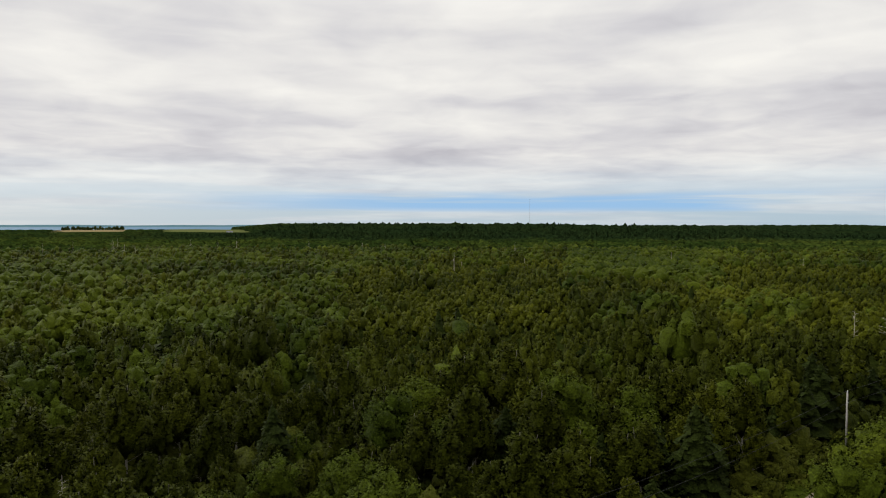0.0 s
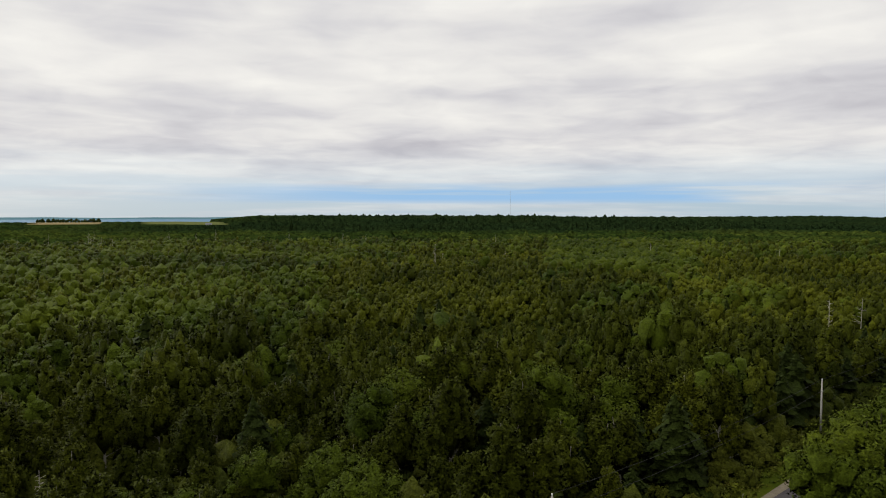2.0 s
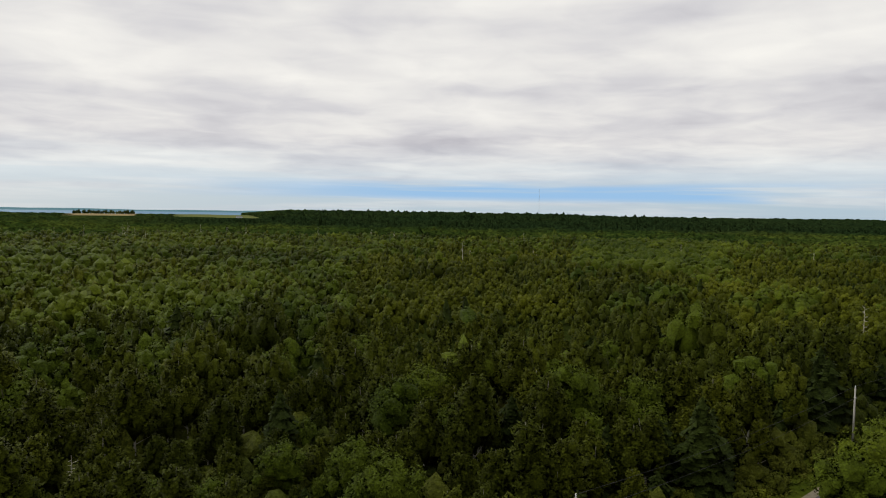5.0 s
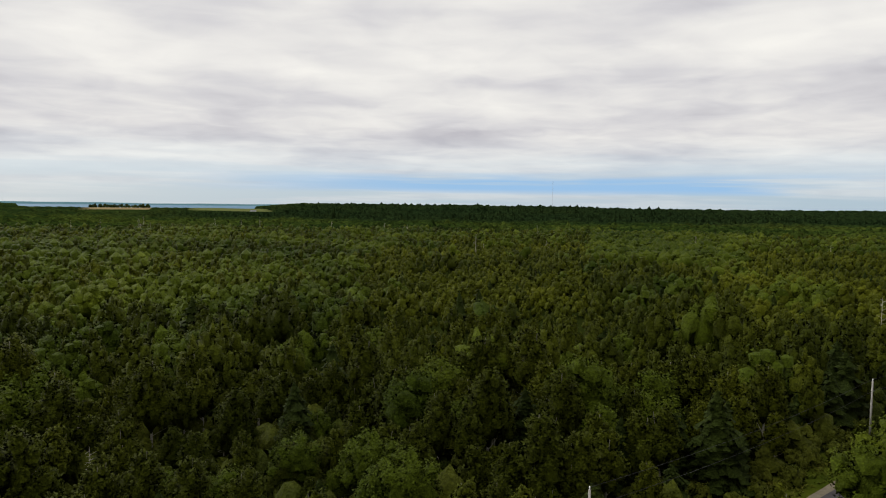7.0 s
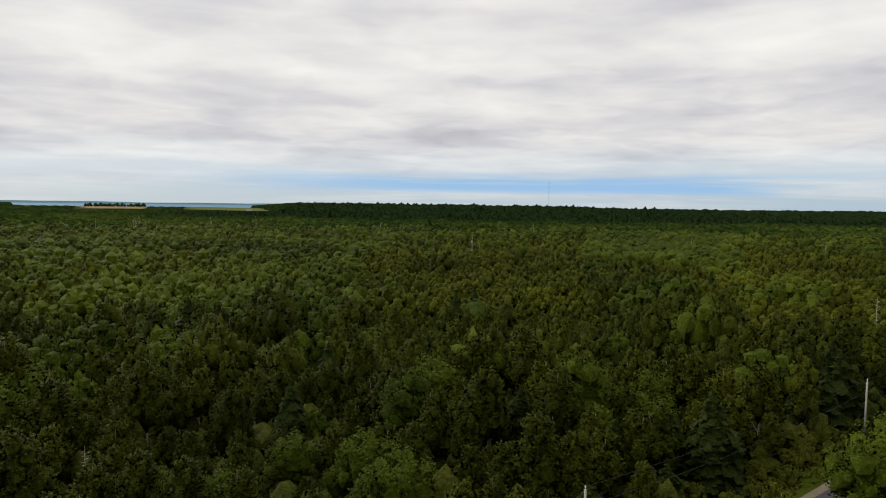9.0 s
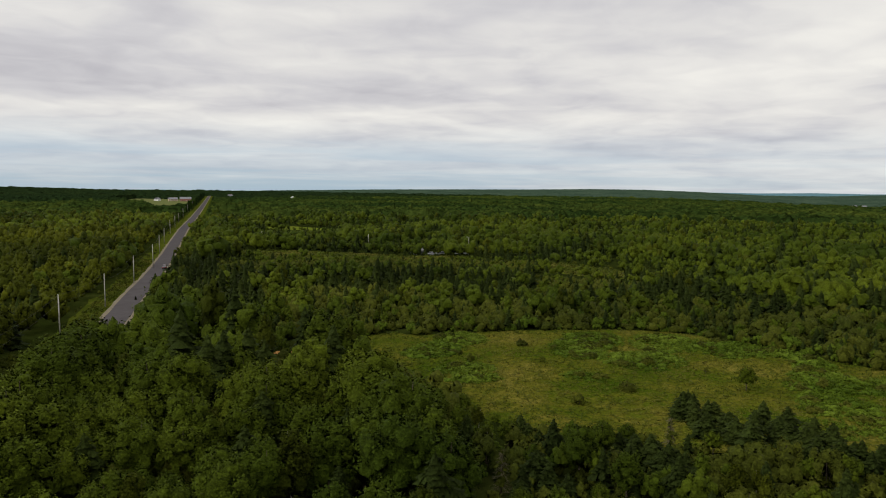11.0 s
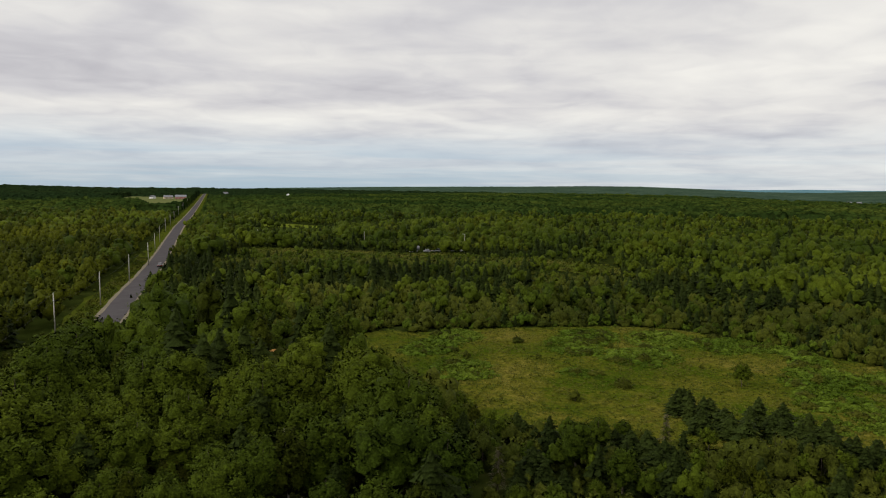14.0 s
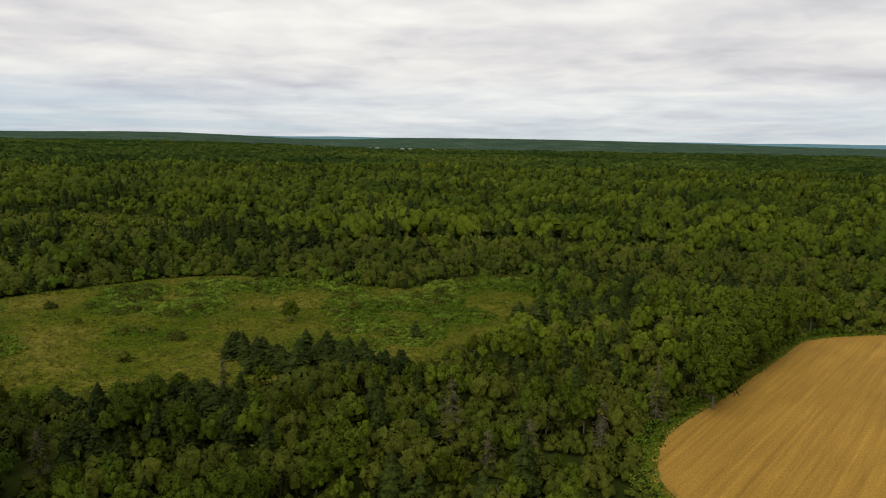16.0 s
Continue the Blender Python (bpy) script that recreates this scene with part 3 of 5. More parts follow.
# ---- plants ----
def leaves(rng, centres, spread, per, size, up=0.6, tri=False, out=None):
    """Leaf sprays strewn round the clump centres. Returns vertices and triangles."""
    c = np.repeat(centres, per, 0)
    sp = np.repeat(np.broadcast_to(np.asarray(spread, float).reshape(-1, 1) * np.ones((len(centres), 1)), (len(centres), 1)), per, 0)
    o = rng.normal(0, 1, c.shape)
    o /= np.linalg.norm(o, axis=1)[:, None] + 1e-9
    p = c + o * sp * rng.uniform(0.45, 1.0, (len(c), 1)) * np.array([1, 1, 0.8])
    n = o * 0.45 + rng.normal(0, 0.38, c.shape) + np.array([0, 0, up])
    if out is not None:
        w_ = c - out
        n = n + 0.75 * w_ / (np.linalg.norm(w_, axis=1)[:, None] + 1e-9)
    n /= np.linalg.norm(n, axis=1)[:, None]
    # sprays reach outwards and up
    a = o * 0.5 + np.array([0, 0, 0.75]) + rng.normal(0, 0.55, c.shape)
    a -= n * (a * n).sum(1)[:, None]
    a /= np.linalg.norm(a, axis=1)[:, None] + 1e-9
    b = np.cross(n, a)
    s = size * rng.uniform(0.6, 1.35, (len(c), 1))
    if tri:
        V = np.stack([p + a * s * 0.95, p - a * s * 0.45 + b * s * 0.5, p - a * s * 0.45 - b * s * 0.5], 1)
        T = np.arange(len(c) * 3).reshape(-1, 3)
    else:
        V = np.stack([p + a * s * 0.65, p + b * s * 0.42 - n * s * 0.1, p - a * s * 0.65, p - b * s * 0.42 - n * s * 0.1], 1)
        k = np.arange(len(c))[:, None] * 4
        T = np.concatenate([k + [0, 1, 2], k + [0, 2, 3]], 1).reshape(-1, 3)
    return V.reshape(-1, 3), T


def join(*bits):
    """Joins pieces of (vertices, triangles, normals) into one."""
    V, T, N, k = [], [], [], 0
    for v, t, n in bits:
        V.append(v)
        T.append(t + k)
        N.append(n)
        k += len(v)
    return np.concatenate(V), np.concatenate(T), np.concatenate(N)


def unit(v):
    return v / (np.linalg.norm(v, axis=-1, keepdims=True) + 1e-9)


_ico = {}


def ball(level):
    """Vertices and triangles of a unit ball."""
    if level not in _ico:
        bm = bmesh.new()
        bmesh.ops.create_icosphere(bm, subdivisions=level, radius=1)
        bm.verts.ensure_lookup_table()
        _ico[level] = (np.array([v.co[:] for v in bm.verts]), np.array([[v.index for v in f.verts] for f in bm.faces]))
        bm.free()
    return _ico[level]


def bough(rng, c, r, mid, level, ragged=0.3):
    """The ragged leafy mass of one bough, or of a whole far crown."""
    v, t = ball(level)
    p = c + v * r * rng.uniform(1 - ragged, 1 + ragged, (len(v), 1))
    return p, t, unit(0.34 * v + 0.6 * unit(p - mid) + np.array([0, 0, 0.12]) + rng.normal(0, 0.20, v.shape))


def sprays(rng, c, r, mid, count, size, up):
    """Small leaf sprays over the outside of all the boughs, none where boughs meet."""
    i = rng.choice(len(c), int(count * 1.7), p=(r[:, 0] * r[:, 2]) / (r[:, 0] * r[:, 2]).sum())
    d = unit(rng.normal(0, 1, (len(i), 3)) + 0.5 * unit(c[i] - mid) + np.array([0, 0, 0.3]))
    p = c[i] + d * r[i] * (rng.uniform(0.78, 1.10, (len(i), 1)) + rng.uniform(0.1, 0.45, (len(i), 1)) * (rng.uniform(0, 1, (len(i), 1)) < 0.3))
    if len(c) > 1:
        depth = np.linalg.norm((p[:, None] - c[None]) / r[None], axis=2)
        depth[np.arange(len(i)), i] = 9
        k = np.where(depth.min(1) > 0.72)[0][:count]
    else:
        k = np.arange(count)
    p, d = p[k], d[k]
    g = unit(d * 0.7 + rng.normal(0, 0.38, d.shape))
    a = d * 0.4 + np.array([0, 0, up]) + rng.normal(0, 0.5, d.shape)
    a = unit(a - g * (a * g).sum(1)[:, None])
    b = np.cross(g, a)
    s = size * rng.uniform(0.55, 1.5, (len(k), 1))
    V = np.stack([p + a * s * 0.95, p - a * s * 0.5 + b * s * 0.5, p - a * s * 0.5 - b * s * 0.5], 1)
    n = unit(0.34 * d + 0.55 * unit(p - mid) + np.array([0, 0, 0.15]) + rng.normal(0, 0.12, d.shape))
    return V.reshape(-1, 3), np.arange(len(k) * 3).reshape(-1, 3), np.repeat(n, 3, 0)


def broadleaf(seed, high, rx, base, pointed, lod):
    """Crown of a leafy tree: boughs as loose masses of small sprays. lod 0 is the nearest."""
    rng = np.random.default_rng(seed)
    zc, rz = (high + base) / 2, (high - base) / 2
    n, count, size = [(19, 2100, 0.175), (11, 210, 0.29), (6, 28, 0.44), (3, 7, 0.6)][lod]
    if rx > 2.1 and lod == 0:
        n = int(n * 1.3)
    mid = np.array([0, 0, zc - 0.6 * rz])
    k = np.arange(n) + 0.5
    z = 0.94 - 1.55 * k / n
    phi = k * 2.39996 + rng.uniform(0, 6)
    w_ = np.sqrt(np.maximum(0.02, 1 - z * z)) * np.where(z > 0, 1 - pointed * z, 1.0) * (1 + 0.16 * np.sin(phi * 2 + rng.uniform(0, 6)))
    away = rx * 0.64 * w_ * rng.uniform(0.7, 1.25, n)
    c = np.stack([away * np.cos(phi), away * np.sin(phi), zc + rz * 0.78 * z + rng.normal(0, 0.07 * rz, n)], 1)
    girth = rx * 1.22 / n ** 0.5 * rng.uniform(0.6, 1.3, n) * np.where(z > 0.3, 1 - 0.5 * pointed, 1.0)
    r = np.stack([girth, girth, girth * (1.25 + 1.3 * pointed)], 1)
    trunk_side = np.array([0, 0, zc - 0.05 * rz])
    egg = np.array([rx * (1 - 0.35 * pointed), rx * (1 - 0.35 * pointed), rz])
    bits = [bough(rng, trunk_side, egg * np.array([0.50, 0.50, 0.70]), mid, 1)] if lod < 3 else []
    bits += [bough(rng, ci, ri * (0.80, 0.88, 0.95, 1.0)[lod], mid, 1, (0.36, 0.36, 0.38, 0.40)[lod]) for ci, ri in zip(c, r)]
    bits.append(sprays(rng, c, r, mid, count, size, 0.95 if pointed > 0.3 else 0.5))
    return join(*bits)


def conifer(seed, high, rx, base, lod):
    """A spruce: uneven whorls of drooping boughs, full below and closing to a short tip."""
    rng = np.random.default_rng(seed)
    tiers, arms, bits_per = [(22, 13, 2), (14, 9, 1), (7, 7, 1), (4, 4, 1)][lod]
    V, T, N, k = [], [], [], 0
    side = 1 + 0.22 * np.sin(np.arange(arms) * 2 * np.pi / arms * 2 + rng.uniform(0, 6)) + rng.normal(0, 0.10, arms)
    for i in range(tiers):
        f = (i + 0.2) / tiers
        r = rx * (1 - f ** 2.0) ** 0.85 * rng.uniform(0.82, 1.15) + 0.14
        for j in range(arms):
            a = 2 * np.pi * (j + rng.uniform(-0.35, 0.35) + 0.5 * (i % 2)) / arms
            L = r * rng.uniform(0.45, 1.2) * side[j]
            z = base + (high - base) * max(0.0, f + rng.uniform(-1.1, 1.1) / tiers)
            d = np.array([np.cos(a), np.sin(a), 0])
            s = np.array([-np.sin(a), np.cos(a), 0])
            droop = rng.uniform(-0.45, 0.05) * L
            for b in range(bits_per):
                g0 = 0.18 + b / bits_per * 0.5
                g1 = min(1.0, g0 + (0.82 if bits_per == 1 else 0.55))
                wd = ((0.30, 0.26, 0.32, 0.46)[lod] * L / bits_per ** 0.5) * (1.1 - 0.45 * g0) + 0.08
                p0 = d * L * g0 + np.array([0, 0, z + droop * g0 + 0.22 * L])
                p1 = d * L * g1 + np.array([0, 0, z + droop * g1 + rng.normal(0, 0.06)])
                m = d * L * (0.35 * g0 + 0.65 * g1) + np.array([0, 0, z + droop * (g0 + g1) / 2 - 0.08 * L])
                V += [p0, m - s * wd * rng.uniform(0.7, 1.2), p1, m + s * wd * rng.uniform(0.7, 1.2)]
                T += [(k, k + 1, k + 2), (k, k + 2, k + 3)]
                up = d * 0.62 + np.array([0, 0, 0.55]) + rng.normal(0, 0.16, 3)
                N += [up * 0.6 + np.array([0, 0, 0.1]), up - s * 0.3, up + d * 0.2, up + s * 0.3]
                k += 4
    # dense needled middle in uneven steps
    sides, rings = [(9, 12), (7, 8), (6, 4), (5, 3)][lod]
    C, D, E = [], [], []
    for i in range(rings):
        f0, f1 = i / rings, (i + 1) / rings
        ang = (np.arange(sides) + rng.uniform(0, 1)) * 2 * np.pi / sides
        for f, wide in ((f0, 0.66), (f1, 0.48)):
            r = rx * ((1 - f ** 2.0) ** 0.85 * wide + 0.04) * rng.uniform(0.62, 1.25, sides)
            C.append(np.stack([np.cos(ang) * r, np.sin(ang) * r, base + (high - base) * f + rng.normal(0, 0.06, sides) - 0.12 * r], 1))
            E.append(np.stack([np.cos(ang), np.sin(ang), np.full(sides, 0.35)], 1))
        n = np.arange(sides)
        q = i * 2 * sides
        m = (n + 1) % sides
        D += [np.stack([q + n, q + m, q + sides + m], 1), np.stack([q + n, q + sides + m, q + sides + n], 1)]
    middle = (np.concatenate(C), np.concatenate(D), np.concatenate(E))
    tip = np.array([[0.12, 0, high - 0.5], [-0.06, 0.1, high - 0.5], [-0.06, -0.1, high - 0.5], [0, 0, high + 0.25]])
    return join((np.array(V), np.array(T), unit(np.array(N))), middle, (tip, np.array([(0, 1, 3), (1, 2, 3), (2, 0, 3)]), unit(tip - np.array([0, 0, high - 0.7]))))


def bush(seed, high, rx, lod):
    """A low many-stemmed clump of leaves with an uneven top."""
    rng = np.random.default_rng(seed)
    n, count, size = [(10, 300, 0.17), (6, 64, 0.26), (4, 18, 0.36), (3, 6, 0.5)][lod]
    a = rng.uniform(0, 6.28) + np.arange(n) * 2.4
    w_ = np.sqrt((np.arange(n) + 0.3) / n) * rx * 0.72
    top = high * (1 - 0.55 * (w_ / rx) ** 2) * rng.uniform(0.6, 1.05, n)
    g = rx * 1.15 / n ** 0.5 * rng.uniform(0.75, 1.25, n)
    rz = np.minimum(top * 0.5, g * 1.3)
    c = np.stack([np.cos(a) * w_, np.sin(a) * w_, np.maximum(top - rz, rz * 0.7)], 1)
    r = np.stack([g, g, rz], 1)
    mid = np.array([0, 0, -0.1 * high])
    return join(*[bough(rng, ci, ri * 0.88, mid, 1, 0.36) for ci, ri in zip(c, r)], sprays(rng, c, r, mid, count, size, 0.6))


def trunk_limbs(seed, high, base, rx, r0):
    rng = np.random.default_rng(seed)
    lean = rng.normal(0, 0.25, 2)
    pts = [np.array([lean[0] * f * f, lean[1] * f * f, -0.15 + f * (high * 0.93 + 0.15)]) for f in (0, 0.3, 0.6, 1.0)]
    seg = [(pts[i], pts[i + 1], r0 * (1 - 0.3 * i), r0 * (1 - 0.3 * (i + 1)) + 0.01) for i in range(3)]
    for _ in range(6):
        f = rng.uniform(base / high * 0.9, 0.7)
        a = rng.uniform(0, 2 * np.pi)
        p = np.array([lean[0] * f * f, lean[1] * f * f, f * high])
        L = rx * rng.uniform(0.4, 0.62)
        q = p + np.array([np.cos(a) * L, np.sin(a) * L, L * rng.uniform(0.5, 0.9)])
        seg.append((p, q, r0 * 0.3, 0.015))
    return rods(seg, 5)


def snag(seed, high, branches=14, r0=0.14):
    """A dead bare tree."""
    rng = np.random.default_rng(seed)
    top = np.array([rng.normal(0, 0.3), rng.normal(0, 0.3), high])
    seg = [((0, 0, -0.15), top * 0.55, r0, r0 * 0.6), (top * 0.55, top, r0 * 0.6, 0.03)]
    for _ in range(branches):
        f = rng.uniform(0.35, 0.97)
        a = rng.uniform(0, 2 * np.pi)
        L = (1.15 - f) * high * 0.28 * rng.uniform(0.6, 1.2)
        p = top * f
        q = p + np.array([np.cos(a) * L, np.sin(a) * L, L * rng.uniform(-0.1, 0.7)])
        seg.append((p, q, 0.05, 0.015))
        seg.append((p * 0.4 + q * 0.6, q + rng.normal(0, 0.25, 3), 0.025, 0.012))
    return rods(seg, 4)


# kinds of plants: (foliage maker, material, trunk data)
KINDS = {
    "aspen": [dict(high=h, rx=r, base=b, pointed=0.42) for h, r, b in ((10.2, 2.0, 2.0), (8.8, 1.75, 1.8), (11.4, 2.3, 2.4), (7.6, 1.8, 1.2))],
    "birch": [dict(high=h, rx=r, base=b, pointed=0.38) for h, r, b in ((7.8, 1.7, 1.2), (8.8, 1.9, 1.6), (6.8, 1.6, 1.0))],
    "maple": [dict(high=h, rx=r, base=b, pointed=0.12) for h, r, b in ((9.4, 3.0, 1.8), (8.4, 2.6, 1.5), (10.4, 3.5, 2.2), (7.8, 2.9, 1.2))],
    "spruce": [dict(high=h, rx=r, base=b) for h, r, b in ((8.6, 2.5, 0.4), (7.2, 2.3, 0.3), (10.0, 2.8, 0.6))],
    "shrub": [dict(high=h, rx=r) for h, r in ((3.2, 1.8), (2.0, 1.7), (4.4, 1.9), (1.5, 1.3))],
}
MATS = {"aspen": M_ASPEN, "birch": M_BIRCH, "maple": M_MAPLE, "spruce": M_SPRUCE, "shrub": M_SHRUB}
_cache = {}


def template(kind, i, lod):
    key = (kind, i, lod)
    if key not in _cache:
        k = KINDS[kind][i]
        seed = 100 + 10 * i + len(kind)
        if kind in ("aspen", "birch", "maple"):
            _cache[key] = broadleaf(seed, k["high"], k["rx"], k["base"], k["pointed"], lod)
        elif kind == "spruce":
            _cache[key] = conifer(seed, k["high"], k["rx"], k["base"], lod)
        else:
            _cache[key] = bush(seed, k["high"], k["rx"], lod)
    return _cache[key]


def strew(name, kind, lod, x, y, size, label, category, squash=1.0, mat=None):
    """Many plants of one kind as one mesh."""
    Vs, Ts, Cs, Ns, k = [], [], [], [], 0
    which = RNG.integers(0, len(KINDS[kind]), len(x))
    for i in range(len(KINDS[kind])):
        m = which == i
        n = int(m.sum())
        if not n:
            continue
        v, t, nv = template(kind, i, lod)
        a, s = RNG.uniform(0, 2 * np.pi, n), size[m]
        wide = s * RNG.uniform(0.88, 1.15, n) * (1.22 if lod > 1 and kind not in ("spruce", "shrub") else 1.0)
        ca, sa_ = np.cos(a) * wide, np.sin(a) * wide
        P = np.empty((n, len(v), 3))
        P[..., 0] = ca[:, None] * v[:, 0] - sa_[:, None] * v[:, 1] + x[m][:, None]
        P[..., 1] = sa_[:, None] * v[:, 0] + ca[:, None] * v[:, 1] + y[m][:, None]
        P[..., 2] = squash * s[:, None] * v[:, 2] + land(x[m], y[m])[:, None]
        Vs.append(P.reshape(-1, 3))
        Q = np.empty((n, len(v), 3))
        Q[..., 0] = np.cos(a)[:, None] * nv[:, 0] - np.sin(a)[:, None] * nv[:, 1]
        Q[..., 1] = np.sin(a)[:, None] * nv[:, 0] + np.cos(a)[:, None] * nv[:, 1]
        Q[..., 2] = nv[:, 2]
        Ns.append(unit(Q.reshape(-1, 3)))
        Ts.append((t[None] + (np.arange(n) * len(v))[:, None, None]).reshape(-1, 3) + k)
        Cs.append(np.repeat(RNG.uniform(0, 1, n), len(v)))
        k += n * len(v)
    if not k:
        return None
    me = tri_mesh(name, np.concatenate(Vs), np.concatenate(Ts), np.concatenate(Cs), True, np.concatenate(Ns))
    return tagged(put(name, me, mat or MATS[kind]), label, category, kind="stuff")


# ---- where plants stand ----
def scatter(r0, r1, step, az0=-38, az1=138):
    """Jittered points in a ring sector round the hovering point."""
    g = np.arange(-1.42 * r1, 1.42 * r1, step)
    X, Y = np.meshgrid(g, g, indexing="ij")
    X = X + RNG.uniform(-0.55, 0.55, X.shape) * step
    Y = Y + RNG.uniform(-0.55, 0.55, Y.shape) * step
    X, Y = 0.921 * X - 0.389 * Y, 0.389 * X + 0.921 * Y
    X, Y = X + 3 * np.sin(Y / 17), Y + 3 * np.sin(X / 19)
    r, az = np.hypot(X, Y), np.degrees(np.arctan2(X, Y))
    m = (r >= r0) & (r < r1) & (az > az0) & (az < az1)
    x, y = X[m], Y[m]
    rd = road_away(x, y)
    ok = ((rd > 5.5) | (rd < -5.6)) & ((step < 2.5) | ~((r[m] < 66) & (az[m] > 112)))
    for poly in OPEN:
        ok &= ~inside(poly, x, y)
    return x[ok], y[ok]


# near rim of the open ground; growth before it is capped by camera sight
EDGE_AZ = [55, 57.5, 58.5, 60, 63, 68, 70, 97, 101, 106, 108, 110]
EDGE_R = [170, 160, 130, 122, 113, 101, 96, 96, 106, 124, 150, 175]


def sort_kinds(x, y):
    """Kind and size of the plant that grows at each place, and whether anything grows there."""
    r, az = np.hypot(x, y), np.degrees(np.arctan2(x, y))
    rd = road_away(x, y)
    u, u2 = RNG.uniform(0, 1, x.shape), RNG.uniform(0, 1, x.shape)
    stand = soft(x, y, 23.0, 1.0)
    kind = np.where(u < 0.52 + 0.40 * stand, "aspen", "maple").astype(object)
    size = RNG.uniform(0.66, 1.28, x.shape) * (1 + 0.34 * soft(x, y, 24.0, 4.0) + 0.16 * soft(x, y, 9.0, 1.0))
    west = rd < 0
    # more of the darker-toned aspen near by, where the west woods are backlit
    kind[west & (kind == "maple") & (r < 170) & (u2 > 0.45)] = "aspen"
    kind[west & (u2 < 0.035 + 0.12 * (soft(x, y, 17.0, 2.0) > 0.4))] = "spruce"
    size[west & (kind == "maple") & (u2 > 0.8)] *= 1.25
    # young pale stand far off in the west woods
    young = west & (r > 140) & (r < 480) & (az > -8) & (soft(x, y, 60.0, 0.6) + 0.25 * soft(x, y, 13.0, 2.0) > -0.32)
    kind[young & (u2 > 0.07)] = np.where(u[young & (u2 > 0.07)] < 0.85, "birch", "aspen")
    size[young] *= 0.9
    grove = west & (r > 330) & (az > 10) & (az < 21)
    kind[grove] = "maple"
    size[grove] *= 1.25
    edge = west & (rd > -19) & (rd < -8.0) & (r > 55) & (r < 210)
    size[edge] *= 1.12
    kind[edge & (u2 < 0.28)] = "spruce"
    # east side
    east = ~west
    size[east & (rd < 16) & (r > 290)] *= 0.55
    dark = east & (rd < 34) & (r > 150) & (r < 300)
    kind[dark & (u2 < 0.85)] = "spruce"
    size[dark] = RNG.uniform(0.6, 1.0, int(dark.sum()))
    near = east & (r < 165) & (az < 66)
    kind[near] = np.where(u2[near] < 0.16, "spruce", np.where(u[near] < 0.14, "aspen", "maple"))
    size[near] *= 0.88
    su = soft(x, y, 17.0, 3.0)
    band = np.clip(1 - np.abs(r - 236) / 50, 0, 1)
    scrub = east & (r >= 148) & (r < 330) & (az > 47) & (az < 84) & ~dark
    kind[scrub] = np.where(u2[scrub] < 0.30 + 0.30 * su[scrub] + 0.45 * band[scrub], "spruce", np.where(u[scrub] < 0.22, "shrub", np.where(u[scrub] < 0.45, "aspen", "maple")))
    size[scrub & (kind != "shrub")] *= 0.64
    heath = east & (r >= 150) & (r < 218) & (az >= 84)
    kind[heath] = np.where(u2[heath] < 0.16 + 0.15 * su[heath], "spruce", np.where(u[heath] < 0.8, "shrub", "maple"))
    size[heath & (kind != "shrub")] *= 0.55
    row = east & (r >= 218) & (r < 265) & (az >= 84)
    kind[row] = np.where(u2[row] < 0.45 + 0.3 * su[row], "spruce", "maple")
    size[row] *= 0.8
    deep = east & (r >= 265) & (az >= 47)
    kind[deep & (kind == "aspen") & (u > 0.2)] = "maple"
    kind[deep & (u2 < 0.40 + 0.35 * su)] = "spruce"
    size[deep] *= RNG.uniform(0.55, 0.95, x.shape)[deep] * (1 + 0.25 * soft(x, y, 31.0, 2.6))[deep]
    low = east & (az >= 66) & (r < 178)
    bushy = np.where(az > 92, 0.72, 0.42)
    kind[low] = np.where(u2[low] < 0.22, "spruce", np.where(u[low] < bushy[low], "shrub", np.where(u[low] < bushy[low] + 0.05, "aspen", "maple")))
    size[low & (kind == "spruce")] *= 0.52
    size[low & ((kind == "maple") | (kind == "aspen"))] *= 0.50
    # growth before the open ground held low enough for the camera to see over
    size[west & (r > 170)] *= RNG.uniform(0.78, 1.2, x.shape)[west & (r > 170)]
    lim = np.interp(az, EDGE_AZ, EDGE_R)
    tall = np.array([{"aspen": 9.6, "birch": 8.0, "maple": 9.4, "spruce": 8.6, "shrub": 3.2}[k] for k in kind]) if len(kind) else np.zeros(0)
    most = np.maximum(1.3, 32 * (1 - r / lim) + 1.0)
    m = east & (az > 58) & (az < 109) & (r < lim)
    size = np.where(m, np.minimum(size, most / tall), size)
    m = east & (az > 109) & (r < 74)
    size = np.where(m, np.minimum(size, np.maximum(0.8, 32 * (1 - r / 70) + 0.5) / tall), size)
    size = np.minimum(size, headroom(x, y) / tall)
    hub = MEADOW.mean(0)
    for grown, most_ in ((1.38, 4.2), (1.24, 2.8), (1.12, 1.7)):
        m = east & (r > 125) & inside(hub + (MEADOW - hub) * grown, x, y)
        size = np.where(m, np.minimum(size, most_ * RNG.uniform(0.6, 1.1, x.shape) / tall), size)
    # growth capped so that the camera sees the road beyond
    m = east & (az > 36.3) & (az < 41.5) & (r < 176)
    size = np.where(m, np.minimum(size, np.maximum(1.2, 32 * (1 - r / 178)) / tall), size)
    # only shrubs, keeping the near stretch of road in the camera's sight
    m = east & (az > 25.5) & (az < 29.0) & (rd < 24)
    kind[m] = "shrub"
    size[m] = np.minimum(size[m], 0.6)
    away = r > 170
    size[away] = np.clip(0.86 * size[away], 0.32, 1.0)
    far = r > 480
    kind[far & west & (az > -16) & (az < 24) & (r > 640) & (u2 < 0.5)] = "spruce"
    verge = (rd < 0) & (rd > np.where(r > 115, -11.5, -8.5))
    kind[verge] = "shrub"
    size[verge] *= np.where(r > 115, 0.3, 0.5)[verge]
    return kind, size


